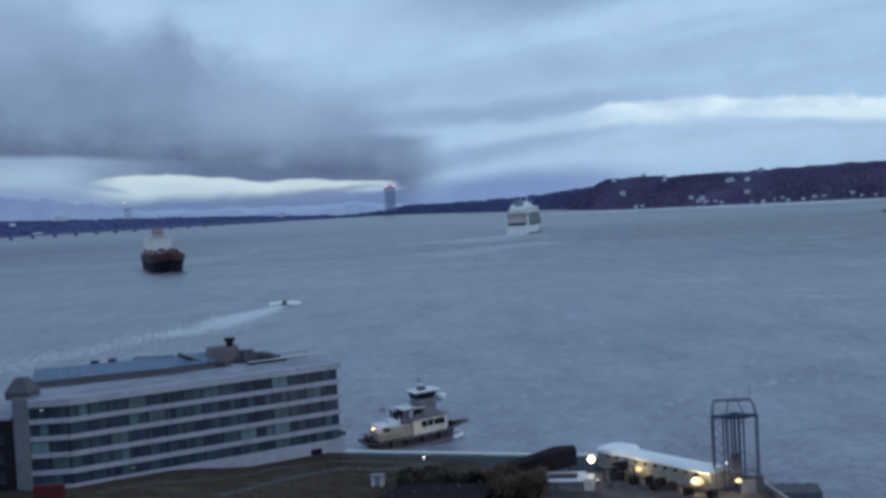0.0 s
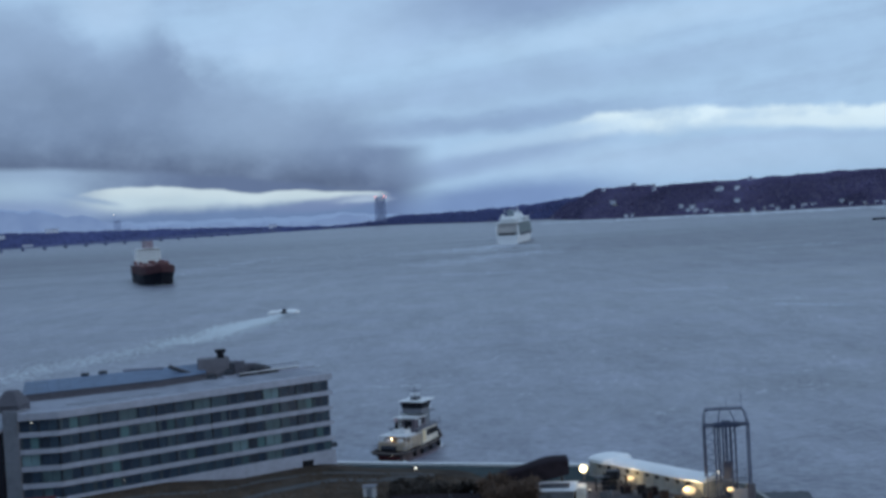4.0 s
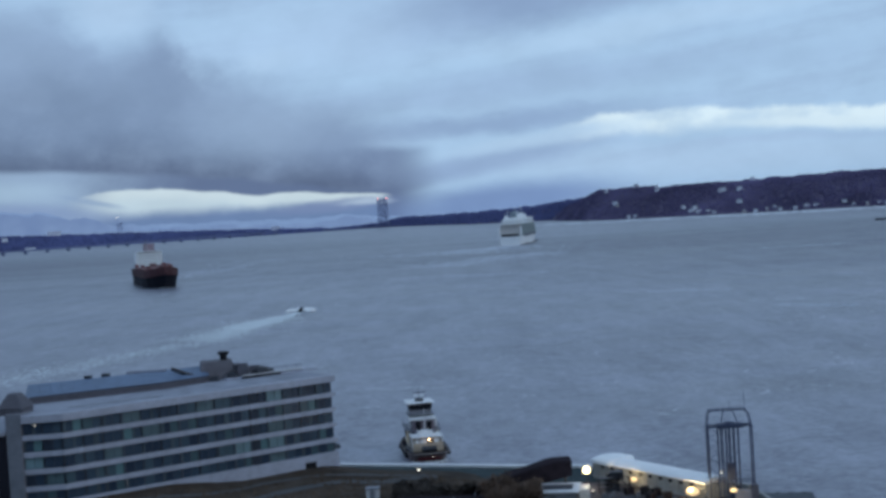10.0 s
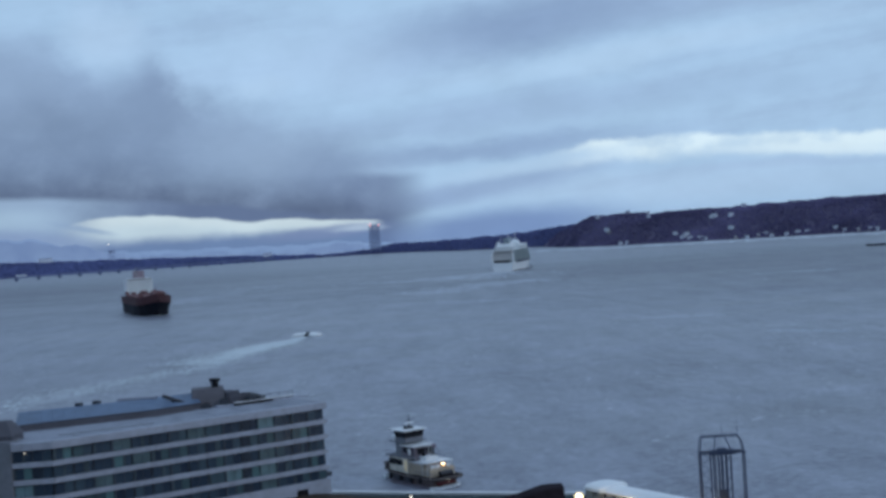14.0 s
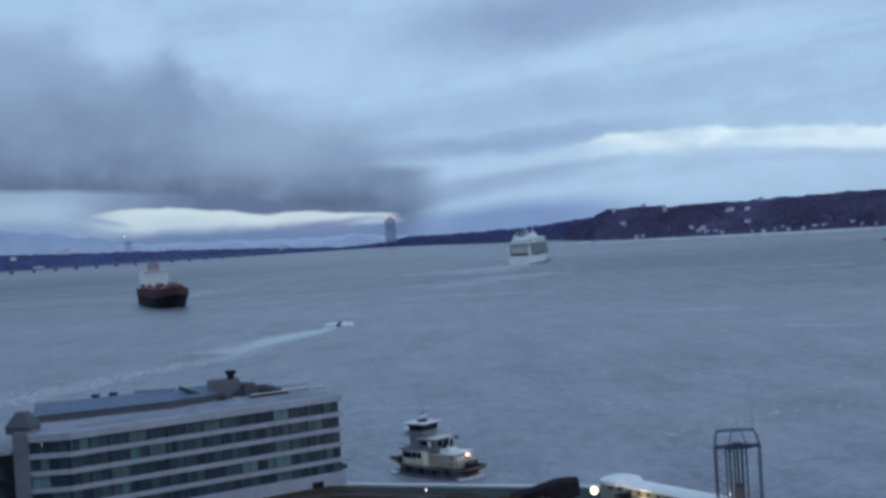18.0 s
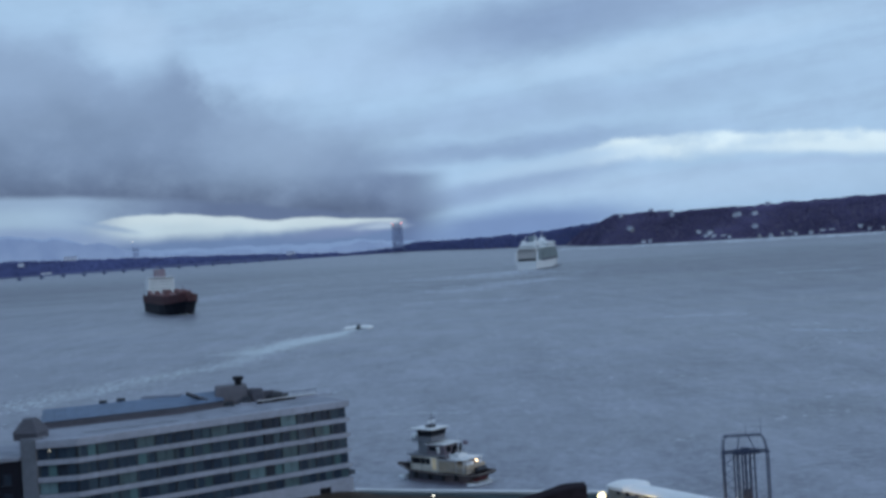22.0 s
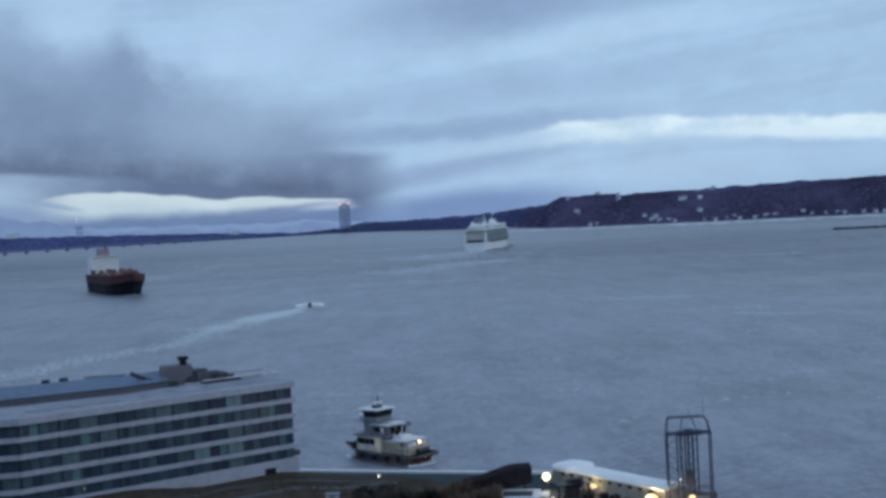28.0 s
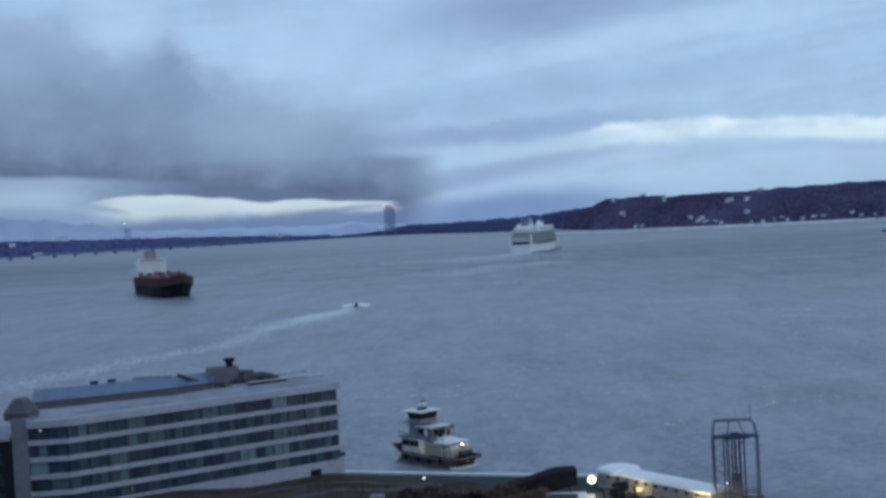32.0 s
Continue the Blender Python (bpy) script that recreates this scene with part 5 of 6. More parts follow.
def backdrop(name, az0, az1, r, crest, material, label, rough):
    """Distant mountains behind everything else."""
    bm = bmesh.new()
    rows = []
    n = int((az1 - az0) / 0.2)
    for i in range(n + 1):
        az = az0 + 0.2 * i
        el = between(crest, az) + rough * (noise.noise((az * 1.3, 1.7, 0)) + 0.5 * noise.noise((az * 4.1, 5.7, 0)))
        z = 55 + math.tan(radians(el)) * r
        rows.append([bm.verts.new(polar(az, r - 60, -3)), bm.verts.new(polar(az, r - 25, z * 0.6)), bm.verts.new(polar(az, r, z)), bm.verts.new(polar(az, r + 30, -3))])
    for a, b in zip(rows, rows[1:]):
        for k in range(3):
            bm.faces.new((a[k], b[k], b[k + 1], a[k + 1]))
    bmesh.ops.recalc_face_normals(bm, faces=bm.faces)
    return solo(name, bm, material, label, "mountains", "structure")


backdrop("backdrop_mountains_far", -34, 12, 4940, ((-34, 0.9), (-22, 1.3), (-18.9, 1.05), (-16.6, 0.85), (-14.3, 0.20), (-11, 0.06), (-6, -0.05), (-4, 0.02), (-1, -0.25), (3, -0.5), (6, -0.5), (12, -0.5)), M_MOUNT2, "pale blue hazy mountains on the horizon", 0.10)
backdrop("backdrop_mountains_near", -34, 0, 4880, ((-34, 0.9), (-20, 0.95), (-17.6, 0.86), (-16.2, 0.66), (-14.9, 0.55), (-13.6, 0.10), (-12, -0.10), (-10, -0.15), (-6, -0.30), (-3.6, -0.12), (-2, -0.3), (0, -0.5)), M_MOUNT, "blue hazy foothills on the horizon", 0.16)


# ---- long bridge to the island ----
bridge = thing("long_bridge", pose(0, 0, 0), "long low bridge on many piers far across the water", "bridge")
PA, PB = Vector(polar(-27, 3450, 0)), Vector(polar(-6.6, 4600, 0))
bd = (PB - PA)
bl = bd.length
bu = bd.normalized()
rot = Matrix.Translation(PA) @ Matrix.Rotation(math.atan2(bu.y, bu.x), 4, "Z")
bm = bmesh.new()
turned(bm, box(bm, 0, bl, -5, 5, 8.5, 12.0), rot)
part("deck", bm, M_BRIDGE, bridge)
for i in range(24):
    bm = bmesh.new()
    x = bl * (i + 0.5) / 24
    turned(bm, prism(bm, [(x - 4, -4), (x + 4, -4), (x + 4, 4), (x - 4, 4)], -1, 8.5, [(x - 2.4, -4), (x + 2.4, -4), (x + 2.4, 4), (x - 2.4, 4)]), rot)
    part("pier", bm, M_BRIDGE, bridge)


# ---- power line towers ----
def pylon(az, r, z0, z1, half, thick, label):
    x, y, _ = polar(az, r, 0)
    e = thing("transmission_tower", pose(x, y, z0, 0, 0, -az), label, "pylon", "power line towers")
    h = z1 - z0
    def w(f):
        return half * (1 - 0.12 * f)
    for sx in (-1, 1):
        for sy in (-1, 1):
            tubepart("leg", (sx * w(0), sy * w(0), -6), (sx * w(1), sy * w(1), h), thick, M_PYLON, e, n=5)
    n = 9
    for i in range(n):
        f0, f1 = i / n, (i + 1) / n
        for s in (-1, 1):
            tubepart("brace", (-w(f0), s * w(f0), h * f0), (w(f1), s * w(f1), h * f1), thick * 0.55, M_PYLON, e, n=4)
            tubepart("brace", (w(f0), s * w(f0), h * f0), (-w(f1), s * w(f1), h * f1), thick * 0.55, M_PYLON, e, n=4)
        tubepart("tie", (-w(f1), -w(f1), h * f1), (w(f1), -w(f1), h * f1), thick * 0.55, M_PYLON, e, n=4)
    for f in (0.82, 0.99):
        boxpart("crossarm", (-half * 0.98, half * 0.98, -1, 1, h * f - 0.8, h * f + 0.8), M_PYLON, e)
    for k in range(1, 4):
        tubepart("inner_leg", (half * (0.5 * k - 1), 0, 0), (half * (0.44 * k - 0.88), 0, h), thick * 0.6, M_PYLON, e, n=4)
    for s in (-1, 1) if half > 15 and z1 > 90 else ():
        bm = bmesh.new()
        ball(bm, (s * half * 0.8, -half, h + 1), 2.3, 5, 8)
        part("beacon", bm, M_BEACON, e, "red aircraft warning light")
    return e


pylon(-2.12, 4690, 14, 104, 19.0, 1.7, "grey lattice power tower with red beacons on the island")
far_pylon = pylon(-13.55, 4560, 34, 74, 11.0, 0.40, "faint grey lattice tower with a white lamp, far shore")
bm = bmesh.new()
tube(bm, (-9, -10, 36), (-9, -10, 59), 0.3, 0.2, 5)
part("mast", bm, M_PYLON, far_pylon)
bm = bmesh.new()
ball(bm, (-9, -10, 60), 2.1, 5, 8, 0.6)
part("beacon", bm, M_LAMPW, far_pylon, "white warning light")

# ---- houses on the bluff and white blocks on the far shore ----


def house(w, d, h, rise, wall, roof):
    e = thing("house", pose(0, 0, 0), "small white house with a grey pitched roof on the bluff", "house", "houses on the bluff")
    body = boxpart("wall", (-w / 2, w / 2, -d / 2, d / 2, -3, h), wall, e)
    bm = bmesh.new()
    prism(bm, [(-w / 2 - 0.5, -d / 2 - 0.5), (w / 2 + 0.5, -d / 2 - 0.5), (w / 2 + 0.5, d / 2 + 0.5), (-w / 2 - 0.5, d / 2 + 0.5)], h, h + rise,
          [(-w / 2 - 0.5, -0.2), (w / 2 + 0.5, -0.2), (w / 2 + 0.5, 0.2), (-w / 2 - 0.5, 0.2)])
    top = part("roof", bm, roof, e)
    for x in (-w * 0.28, w * 0.28):
        boxpart("window", (x - 0.8, x + 0.8, -d / 2 - 0.06, -d / 2, h * 0.35, h * 0.75), M_GLASS, body)
    boxpart("chimney", (w * 0.25, w * 0.25 + 0.9, -0.4, 0.5, h, h + rise + 1.0), M_BROWN_WALL, top)
    return e


kinds = [house(8, 7, 3.6, 2.6, M_HOUSE, M_HOUSEROOF), house(11, 8, 4.2, 3.0, M_HOUSE, M_HOUSEROOF), house(6, 7, 3.2, 2.6, M_STONE, M_HOUSEROOF)]
rng = random.Random(5)


def up_slope(ridge, az, el):
    """How far up the slope, as a fraction of its depth, a spot lies that is seen at that angle from the eye."""
    for i in range(4, 100):
        x, y, z = ridge.place(az, i / 100)
        if math.degrees(math.atan2(z + 4 - EYE[2], math.hypot(x, y))) >= el:
            return i / 100
    return 1.0


seen = [(7.81, 0.29), (8.18, -0.30), (8.27, -0.38), (8.73, -0.87), (9.03, -0.86), (9.13, 0.49), (10.02, 0.19), (11.13, -0.64), (11.45, -0.78), (11.77, -0.83),
        (12.18, -0.85), (12.42, -0.88), (12.74, -0.02), (12.87, 0.02), (13.56, 0.01), (13.53, -0.52), (14.12, 0.39), (14.18, -0.93), (14.66, -0.88), (13.70, -0.92),
        (15.22, -0.91), (15.85, -0.90), (16.32, -0.86), (16.71, -0.86), (17.87, -0.78), (14.98, -0.83), (11.61, -0.70), (10.0, 0.42)]
spots = [(az, up_slope(near_hill, az, el)) for az, el in seen] + [(18.2 + 0.5 * i + rng.uniform(-0.15, 0.15), rng.uniform(0.05, 0.10)) for i in range(8)]
for k, (az, v) in enumerate(spots):
    x, y, z = near_hill.place(az, v)
    m = pose(x, y, z + (4 if v > 0.2 else 1), 0, 0, -az + rng.uniform(-30, 30))
    if k < 3:
        kinds[k].matrix_world = m
    else:
        copy_thing(kinds[rng.choice((0, 1, 1, 1) if v > 0.1 else (0, 0, 2))], m)
for az, v, w, h in ((-16.28, 1.0, 44, 14), (-6.89, 0.9, 30, 12), (-17.3, 0.08, 34, 8), (-18.3, 0.6, 20, 10)):
    x, y, z = left_shore.place(az, v)
    e = thing("distant_white_building", pose(x, y, z, 0, 0, -az), "white building far away on the opposite shore", "building", "distant buildings")
    boxpart("wall", (-w / 2, w / 2, -6, 6, -4, h), M_HOUSE, e)
    boxpart("roof", (-w / 2 - 1, w / 2 + 1, -7, 7, h, h + 1.2), M_HOUSEROOF, e)
# low breakwater by the right shore
bw = thing("breakwater", pose(*polar(19.35, 1930, 0), 0, 0, -12), "low dark rock breakwater in the river", "breakwater", kind="structure")
rng = random.Random(8)
for i in range(46):
    bm = bmesh.new()
    x = -6 + 2.6 * i + rng.uniform(-1, 1)
    s = rng.uniform(2.2, 4.0)
    bmesh.ops.create_icosphere(bm, subdivisions=1, radius=s, matrix=Matrix.Translation((x, rng.uniform(-2, 2), 0.6)) @ Matrix.Diagonal((1.2, 1, 0.75, 1)))
    for vtx in bm.verts:
        vtx.co += Vector((rng.uniform(-0.5, 0.5), rng.uniform(-0.5, 0.5), rng.uniform(-0.4, 0.4)))
    part("rock", bm, M_DARKWALL, bw)


# ---- foam and wakes ----


def flecks(name, line, count, size, label, seed, spread=lambda f: 3.0, thin=0.35, bias=1.0, foam=M_WAKE):
    """Foam flecks strewn along a line on the water; spread: half width by the fraction along it."""
    rng = random.Random(seed)
    verts, faces = [], []
    ls = [0.0]
    for a, b in zip(line, line[1:]):
        ls.append(ls[-1] + math.hypot(b[0] - a[0], b[1] - a[1]))
    for _ in range(count):
        f = rng.random() ** bias
        s = f * ls[-1]
        i = max(k for k in range(len(ls) - 1) if ls[k] <= s)
        g = (s - ls[i]) / (ls[i + 1] - ls[i])
        a, b = line[i], line[i + 1]
        d = Vector((b[0] - a[0], b[1] - a[1])).normalized()
        o = rng.gauss(0, 0.5) * spread(f)
        x, y = a[0] + (b[0] - a[0]) * g - d.y * o, a[1] + (b[1] - a[1]) * g + d.x * o
        w = size * rng.uniform(0.4, 1.3)
        ang = math.atan2(d.y, d.x) + rng.uniform(-0.5, 0.5)
        k = len(verts)
        for j in range(6):
            q = 2 * math.pi * j / 6
            u, v = w * math.cos(q) * rng.uniform(0.6, 1.2), w * thin * math.sin(q) * rng.uniform(0.6, 1.2)
            verts.append((x + u * math.cos(ang) - v * math.sin(ang), y + u * math.sin(ang) + v * math.cos(ang), 0.06))
        verts.append((x, y, 0.06 + min(0.3, 0.12 * w)))
        faces += [(k + j, k + (j + 1) % 6, k + 6) for j in range(6)]
    me = bpy.data.meshes.new(name)
    me.from_pydata(verts, [], faces)
    me.materials.append(foam)
    return tagged(new(name, me), label, "foam", kind="stuff")


flecks("old_wake", [(-92, 700), (-99, 660), (-105, 605), (-124, 577), (-142, 541), (-156, 510), (-170, 476), (-190, 420)], 2100, 1.3, "long fading white wake line on the river", 21, lambda f: 7 + 17 * f)
flecks("foam_streak", [(-262, 1340), (-254, 1512), (-222, 1773)], 700, 2.2, "faint pale foam streak on the river", 22, lambda f: 30 + 40 * f, foam=M_THINFOAM)
flecks("foam_streak", [(-30, 1060), (90, 1010)], 200, 1.4, "faint pale foam streak on the river", 23, lambda f: 6, foam=M_THINFOAM)
flecks("foam_streak", [(-30, 401), (4, 394)], 70, 0.7, "faint pale foam streak on the river", 24, lambda f: 1.2)
flecks("foam_streak", [(145, 634), (184, 627)], 45, 1.2, "faint pale foam streak on the river", 25, lambda f: 4)
for k, line in enumerate((((121, 733), (166, 721)), ((160, 604), (188, 576)), ((90, 376), (106, 377)), ((9, 439), (47, 491)), ((302, 1188), (378, 1180)))):
    flecks("foam_streak", line, 34 if line[0][1] < 600 else 130, 0.6 if line[0][1] < 600 else 1.4, "faint pale foam streak on the river", 51 + k, lambda f: 5, foam=M_THINFOAM)
flecks("foam_patch", [(-6, 1215), (60, 1340), (118, 1400)], 1500, 2.0, "broad pale patch of churned water", 61, lambda f: 60 - 15 * f, foam=M_THINFOAM)
# white flecks stand in for sky reflected in the water by the shore
flecks("calm_shore_water", [polar(a, between(near_hill.shore, a) - 110, 0)[:2] for a in (6.5, 9, 12, 16, 20, 25)], 1500, 12, "pale flecks for sky sheen along the foot of the bluff", 71, lambda f: 170, thin=0.6, foam=M_FOAM)
rng = random.Random(31)
caps = [(rng.uniform(-0.42, 0.42), 320 * 5.2 ** rng.random()) for _ in range(420)]
verts, faces = [], []
for s, y in caps:
    x = s * y
    for _ in range(rng.randint(1, 3)):
        px, py, w = x + rng.gauss(0, 2.5), y + rng.gauss(0, 1.0), rng.uniform(0.4, 1.2)
        k = len(verts)
        verts += [(px + w * math.cos(q) * rng.uniform(0.6, 1.2), py + 0.4 * w * math.sin(q), 0.06) for q in (0, 1.05, 2.1, 3.14, 4.19, 5.24)] + [(px, py, 0.2)]
        faces += [(k + j, k + (j + 1) % 6, k + 6) for j in range(6)]
me = bpy.data.meshes.new("whitecaps")
me.from_pydata(verts, [], faces)
me.materials.append(M_FOAM)
tagged(new("whitecaps", me), "small scattered whitecaps on the river", "foam", kind="stuff")


# ---- boats ----


def hull(bm, stations, keel):
    """Stations from stern to bow: deck x, half width, height; waterline x and half width."""
    loft(bm, [[(xd, -hd, zd), (xd * 0.45 + xw * 0.55, -(hd * 0.35 + hw * 0.65), zd * 0.45), (xw, -hw, 0), (xw, -hw * 0.6, keel), (xw, hw * 0.6, keel), (xw, hw, 0),
               (xd * 0.45 + xw * 0.55, hd * 0.35 + hw * 0.65, zd * 0.45), (xd, hd, zd)] for xd, hd, zd, xw, hw in stations])


def tugboat():
    e = thing("tugboat", pose(0, 0, 0), "black-hulled tug with cream deckhouse, high wheelhouse and lit deck lamps", "boat")
    stn = ((-10.6, 3.4, 2.2, -10.2, 3.0), (-9.0, 4.1, 2.2, -8.8, 3.8), (-3.5, 4.4, 2.4, -3.5, 4.2), (3.5, 4.3, 2.3, 3.4, 4.1), (6.8, 3.6, 2.5, 6.6, 3.2), (8.7, 2.0, 2.6, 8.5, 1.7), (9.5, 0.3, 2.7, 9.3, 0.25))
    bm = bmesh.new()
    hull(bm, stn[2:], -1.6)
    h = part("hull", bm, M_HULLBLACK, e, "black hull with an upright stem")
    bm = bmesh.new()
    hull(bm, stn[:2] + ((-3.6, 4.2, 2.3, -3.6, 3.9),), -1.6)
    part("stern_hull", bm, M_RUSTHULL, e, "rust-stained brown stern")
    bm = bmesh.new()
    hull(bm, [(xw * 1.004, hw * 1.02, 0.6, xw * 1.003, hw * 1.015) for xd, hd, zd, xw, hw in stn], -1.5)
    part("boot_top", bm, M_TUGCASE, h, "dull mauve boot-topping")
    rim = ((-12.4, 3.3, 2.35), (-11.0, 4.3, 2.25), (-3.5, 4.9, 2.3), (3.5, 4.7, 2.5), (7.4, 3.8, 2.7), (10.0, 2.0, 2.85), (13.2, 0.2, 3.1))
    bm = bmesh.new()
    loft(bm, [[(x, -w, z), (x, -w * 0.86, z - 0.45), (x, w * 0.86, z - 0.45), (x, w, z)] for x, w, z in rim])
    part("deck", bm, M_DARKROOF, e, "wide dark overhanging deck")
    bm = bmesh.new()
    for s in (-1, 1):
        for (xa, ha, za), (xb, hb, zb) in zip(rim, rim[1:]):
            tube(bm, (xa, s * ha, za), (xb, s * hb, zb), 0.2, 0.2, 6)
    tube(bm, (-12.4, -3.3, 2.35), (-12.4, 3.3, 2.35), 0.26, 0.26, 6)
    part("fender", bm, M_FENDER, e, "thick worn grey-brown fender")
    before = set(e.children)
    bm = bmesh.new()
    prism(bm, [(0.6, -3.5), (8.6, -3.2), (9.6, -1.6), (9.6, 1.6), (8.6, 3.2), (0.6, 3.5)], 2.4, 5.9)
    dh = part("deckhouse", bm, M_CREAM, e, "cream deckhouse")
    for s in (-1, 1):
        for x in (3.4, 4.9, 6.4, 7.7):
            y = s * (3.5 - 0.0375 * (x - 0.6))
            boxpart("window", (x - 0.62, x + 0.62, y - 0.1, y + 0.1, 4.0, 5.3), M_BLACK, dh)
        boxpart("door", (1.1, 2.0, s * 3.48 - 0.1, s * 3.48 + 0.1, 3.0, 5.4), M_LITDOOR, dh, "lit doorway in the deckhouse")
    boxpart("boat_deck", (-1.6, 9.2, -3.8, 3.8, 5.9, 6.1), M_GREYWALL, e, "grey boat deck")
    boxpart("aft_house", (-4.6, 0.6, -3.0, 3.0, 2.4, 5.0), M_OCHRE, e, "low ochre aft deckhouse")
    boxpart("aft_house_roof", (-4.9, 0.7, -3.4, 3.4, 5.0, 5.2), M_TUGWHITE, e, "white aft deckhouse roof")
    bm = bmesh.new()
    prism(bm, [(-1.4, -2.7), (4.2, -2.7), (4.2, 2.7), (-1.4, 2.7)], 5.2, 8.3, [(-0.6, -2.4), (4.2, -2.5), (4.2, 2.5), (-0.6, 2.4)])
    casing = part("funnel_casing", bm, M_TUGCASE, e, "dull mauve funnel casing")
    bm = bmesh.new()
    prism(bm, [(-4.2, -1.8), (-1.45, -1.8), (-1.45, 1.8), (-4.2, 1.8)], 5.2, 6.3, [(-3.8, -1.5), (-1.45, -1.6), (-1.45, 1.6), (-3.8, 1.5)])
    part("engine_hatch", bm, M_TUGWHITE, e, "pale engine hatch")
    for s in (-1, 1):
        bm = bmesh.new()
        tube(bm, (-2.2, s * 1.2, 6.2), (-2.7, s * 1.2, 8.2), 0.4, 0.32, 8)
        part("exhaust_pipe", bm, M_BLACK, e, "dark exhaust pipe")
        bm = bmesh.new()
        tube(bm, (0.6, s * 2.9, 6.5), (0.6, s * 2.9, 7.6), 0.3, 0.3, 8)
        ball(bm, (0.75, s * 2.9, 7.6), 0.38, 5, 8)
        part("ventilator", bm, M_TUGWHITE, e, "white cowl ventilator")
    bm = bmesh.new()
    prism(bm, [(4.25, -2.4), (7.0, -2.2), (7.6, -1.0), (7.6, 1.0), (7.0, 2.2), (4.25, 2.4)], 6.1, 8.9)
    part("officer_house", bm, M_GREYPAINT, e, "dark grey upper house")
    for s in (-1, 1):
        boxpart("casing_window", (-1.15, -0.75, s * 1.2 - 0.55, s * 1.2 + 0.55, 6.7, 7.9), M_BLACK, casing, "dark window in the casing")
        boxpart("side_window", (0.6, 3.4, s * 2.55 - 0.12, s * 2.55 + 0.12, 6.9, 7.9), M_BLACK, casing, "dark side window in the casing")
    boxpart("casing_roof", (-1.2, 4.4, -3.0, 3.0, 8.3, 8.48), M_TUGWHITE, e, "pale casing roof")
    boxpart("bridge_deck", (2.2, 8.4, -2.9, 2.9, 8.9, 9.1), M_GREYPAINT, e)
    bm = bmesh.new()
    prism(bm, [(2.8, -2.4), (6.6, -2.4), (7.6, -1.2), (7.6, 1.2), (6.6, 2.4), (2.8, 2.4)], 9.1, 10.0)
    wh = part("wheelhouse", bm, M_GREYWALL, e, "grey lower wheelhouse wall")
    bm = bmesh.new()
    prism(bm, [(2.7, -2.45), (6.6, -2.45), (7.6, -1.25), (7.6, 1.25), (6.6, 2.45), (2.7, 2.45)], 10.0, 11.5, [(2.5, -2.7), (6.8, -2.7), (8.0, -1.3), (8.0, 1.3), (6.8, 2.7), (2.5, 2.7)])
    part("window_band", bm, M_BLACK, wh, "dark wheelhouse windows")
    boxpart("wheelhouse_roof", (2.0, 8.4, -3.1, 3.1, 11.5, 11.75), M_TUGWHITE, e, "white wheelhouse roof")
    boxpart("roof_gear", (4.0, 5.6, -0.9, 0.9, 11.75, 12.3), M_STEEL, e)
    tubepart("mast", (4.6, 0, 11.7), (4.4, 0, 14.9), 0.10, M_STEEL, e, r2=0.05)
    tubepart("yardarm", (4.5, -1.6, 13.8), (4.5, 1.6, 13.8), 0.06, M_STEEL, e)
    boxpart("radar", (4.2, 4.9, -1.2, 1.2, 12.9, 13.1), M_TUGWHITE, e)
    bm = bmesh.new()
    ball(bm, (9.3, 0, 9.5), 1.25, 6, 10, 0.62)
    part("raft_canister", bm, M_SHIPWHITE, e, "white raft canister")
    for ob in set(e.children) - before:
        ob.location.x = -2.1
    for s in (-1, 1):
        for x in (8.2, -8.9):
            tubepart("bitt", (x, s * 2.0, 2.6), (x, s * 2.0, 4.2 if x > 0 else 3.4), 0.22, M_BLACK, e)
        tubepart("grab_rail", (-3.4, s * 3.7, 7.0), (6.8, s * 3.7, 7.0), 0.05, M_GREYWALL, e, n=5)
        for x in (-3.4, -0.8, 1.8, 4.4, 6.8):
            tubepart("rail_post", (x, s * 3.7, 6.1), (x, s * 3.7, 7.0), 0.05, M_GREYWALL, e, n=5)
        for x in (-7.5, -4.0, 0.0, 4.0):
            bm = bmesh.new()
            tube(bm, (x, s * 4.75, 1.1), (x, s * 4.45, 2.4), 0.42, 0.42, 10)
            part("tyre_fender", bm, M_BLACK, e, "hanging black tyre fender")
    tubepart("aft_mast", (-4.8, 0, 5.4), (-5.0, 0, 11.0), 0.1, M_TUGWHITE, e, r2=0.05)
    # stern deck: winch, awning, lamps
    boxpart("winch_house", (-9.6, -6.9, -3.3, 3.3, 2.4, 4.2), M_OCHRE, e, "ochre winch house")
    bm = bmesh.new()
    tube(bm, (-10.9, -1.6, 3.2), (-10.9, 1.6, 3.2), 0.6, 0.6, 10)
    part("winch_drum", bm, M_STEEL, e)
    boxpart("awning", (-9.0, -4.0, -3.4, 3.4, 5.3, 5.5), M_TUGWHITE, e, "white aft awning")
    for x in (-8.7, -6.75):
        for s in (-1, 1):
            tubepart("stanchion", (x, s * 3.35, 2.4), (x, s * 3.35, 5.3), 0.08, M_TUGWHITE, e)
    for s in (-1, 1):
        bm = bmesh.new()
        for i in range(9):
            tube(bm, (-11.6 + i * 0.85, s * 4.1, 2.5), (-11.6 + i * 0.85, s * 4.1, 3.5), 0.05, 0.05, 4)
        tube(bm, (-11.6, s * 4.1, 3.5), (-4.8, s * 4.1, 3.5), 0.06, 0.06, 4)
        part("railing", bm, M_GREYWALL, e, "thin stern railing")
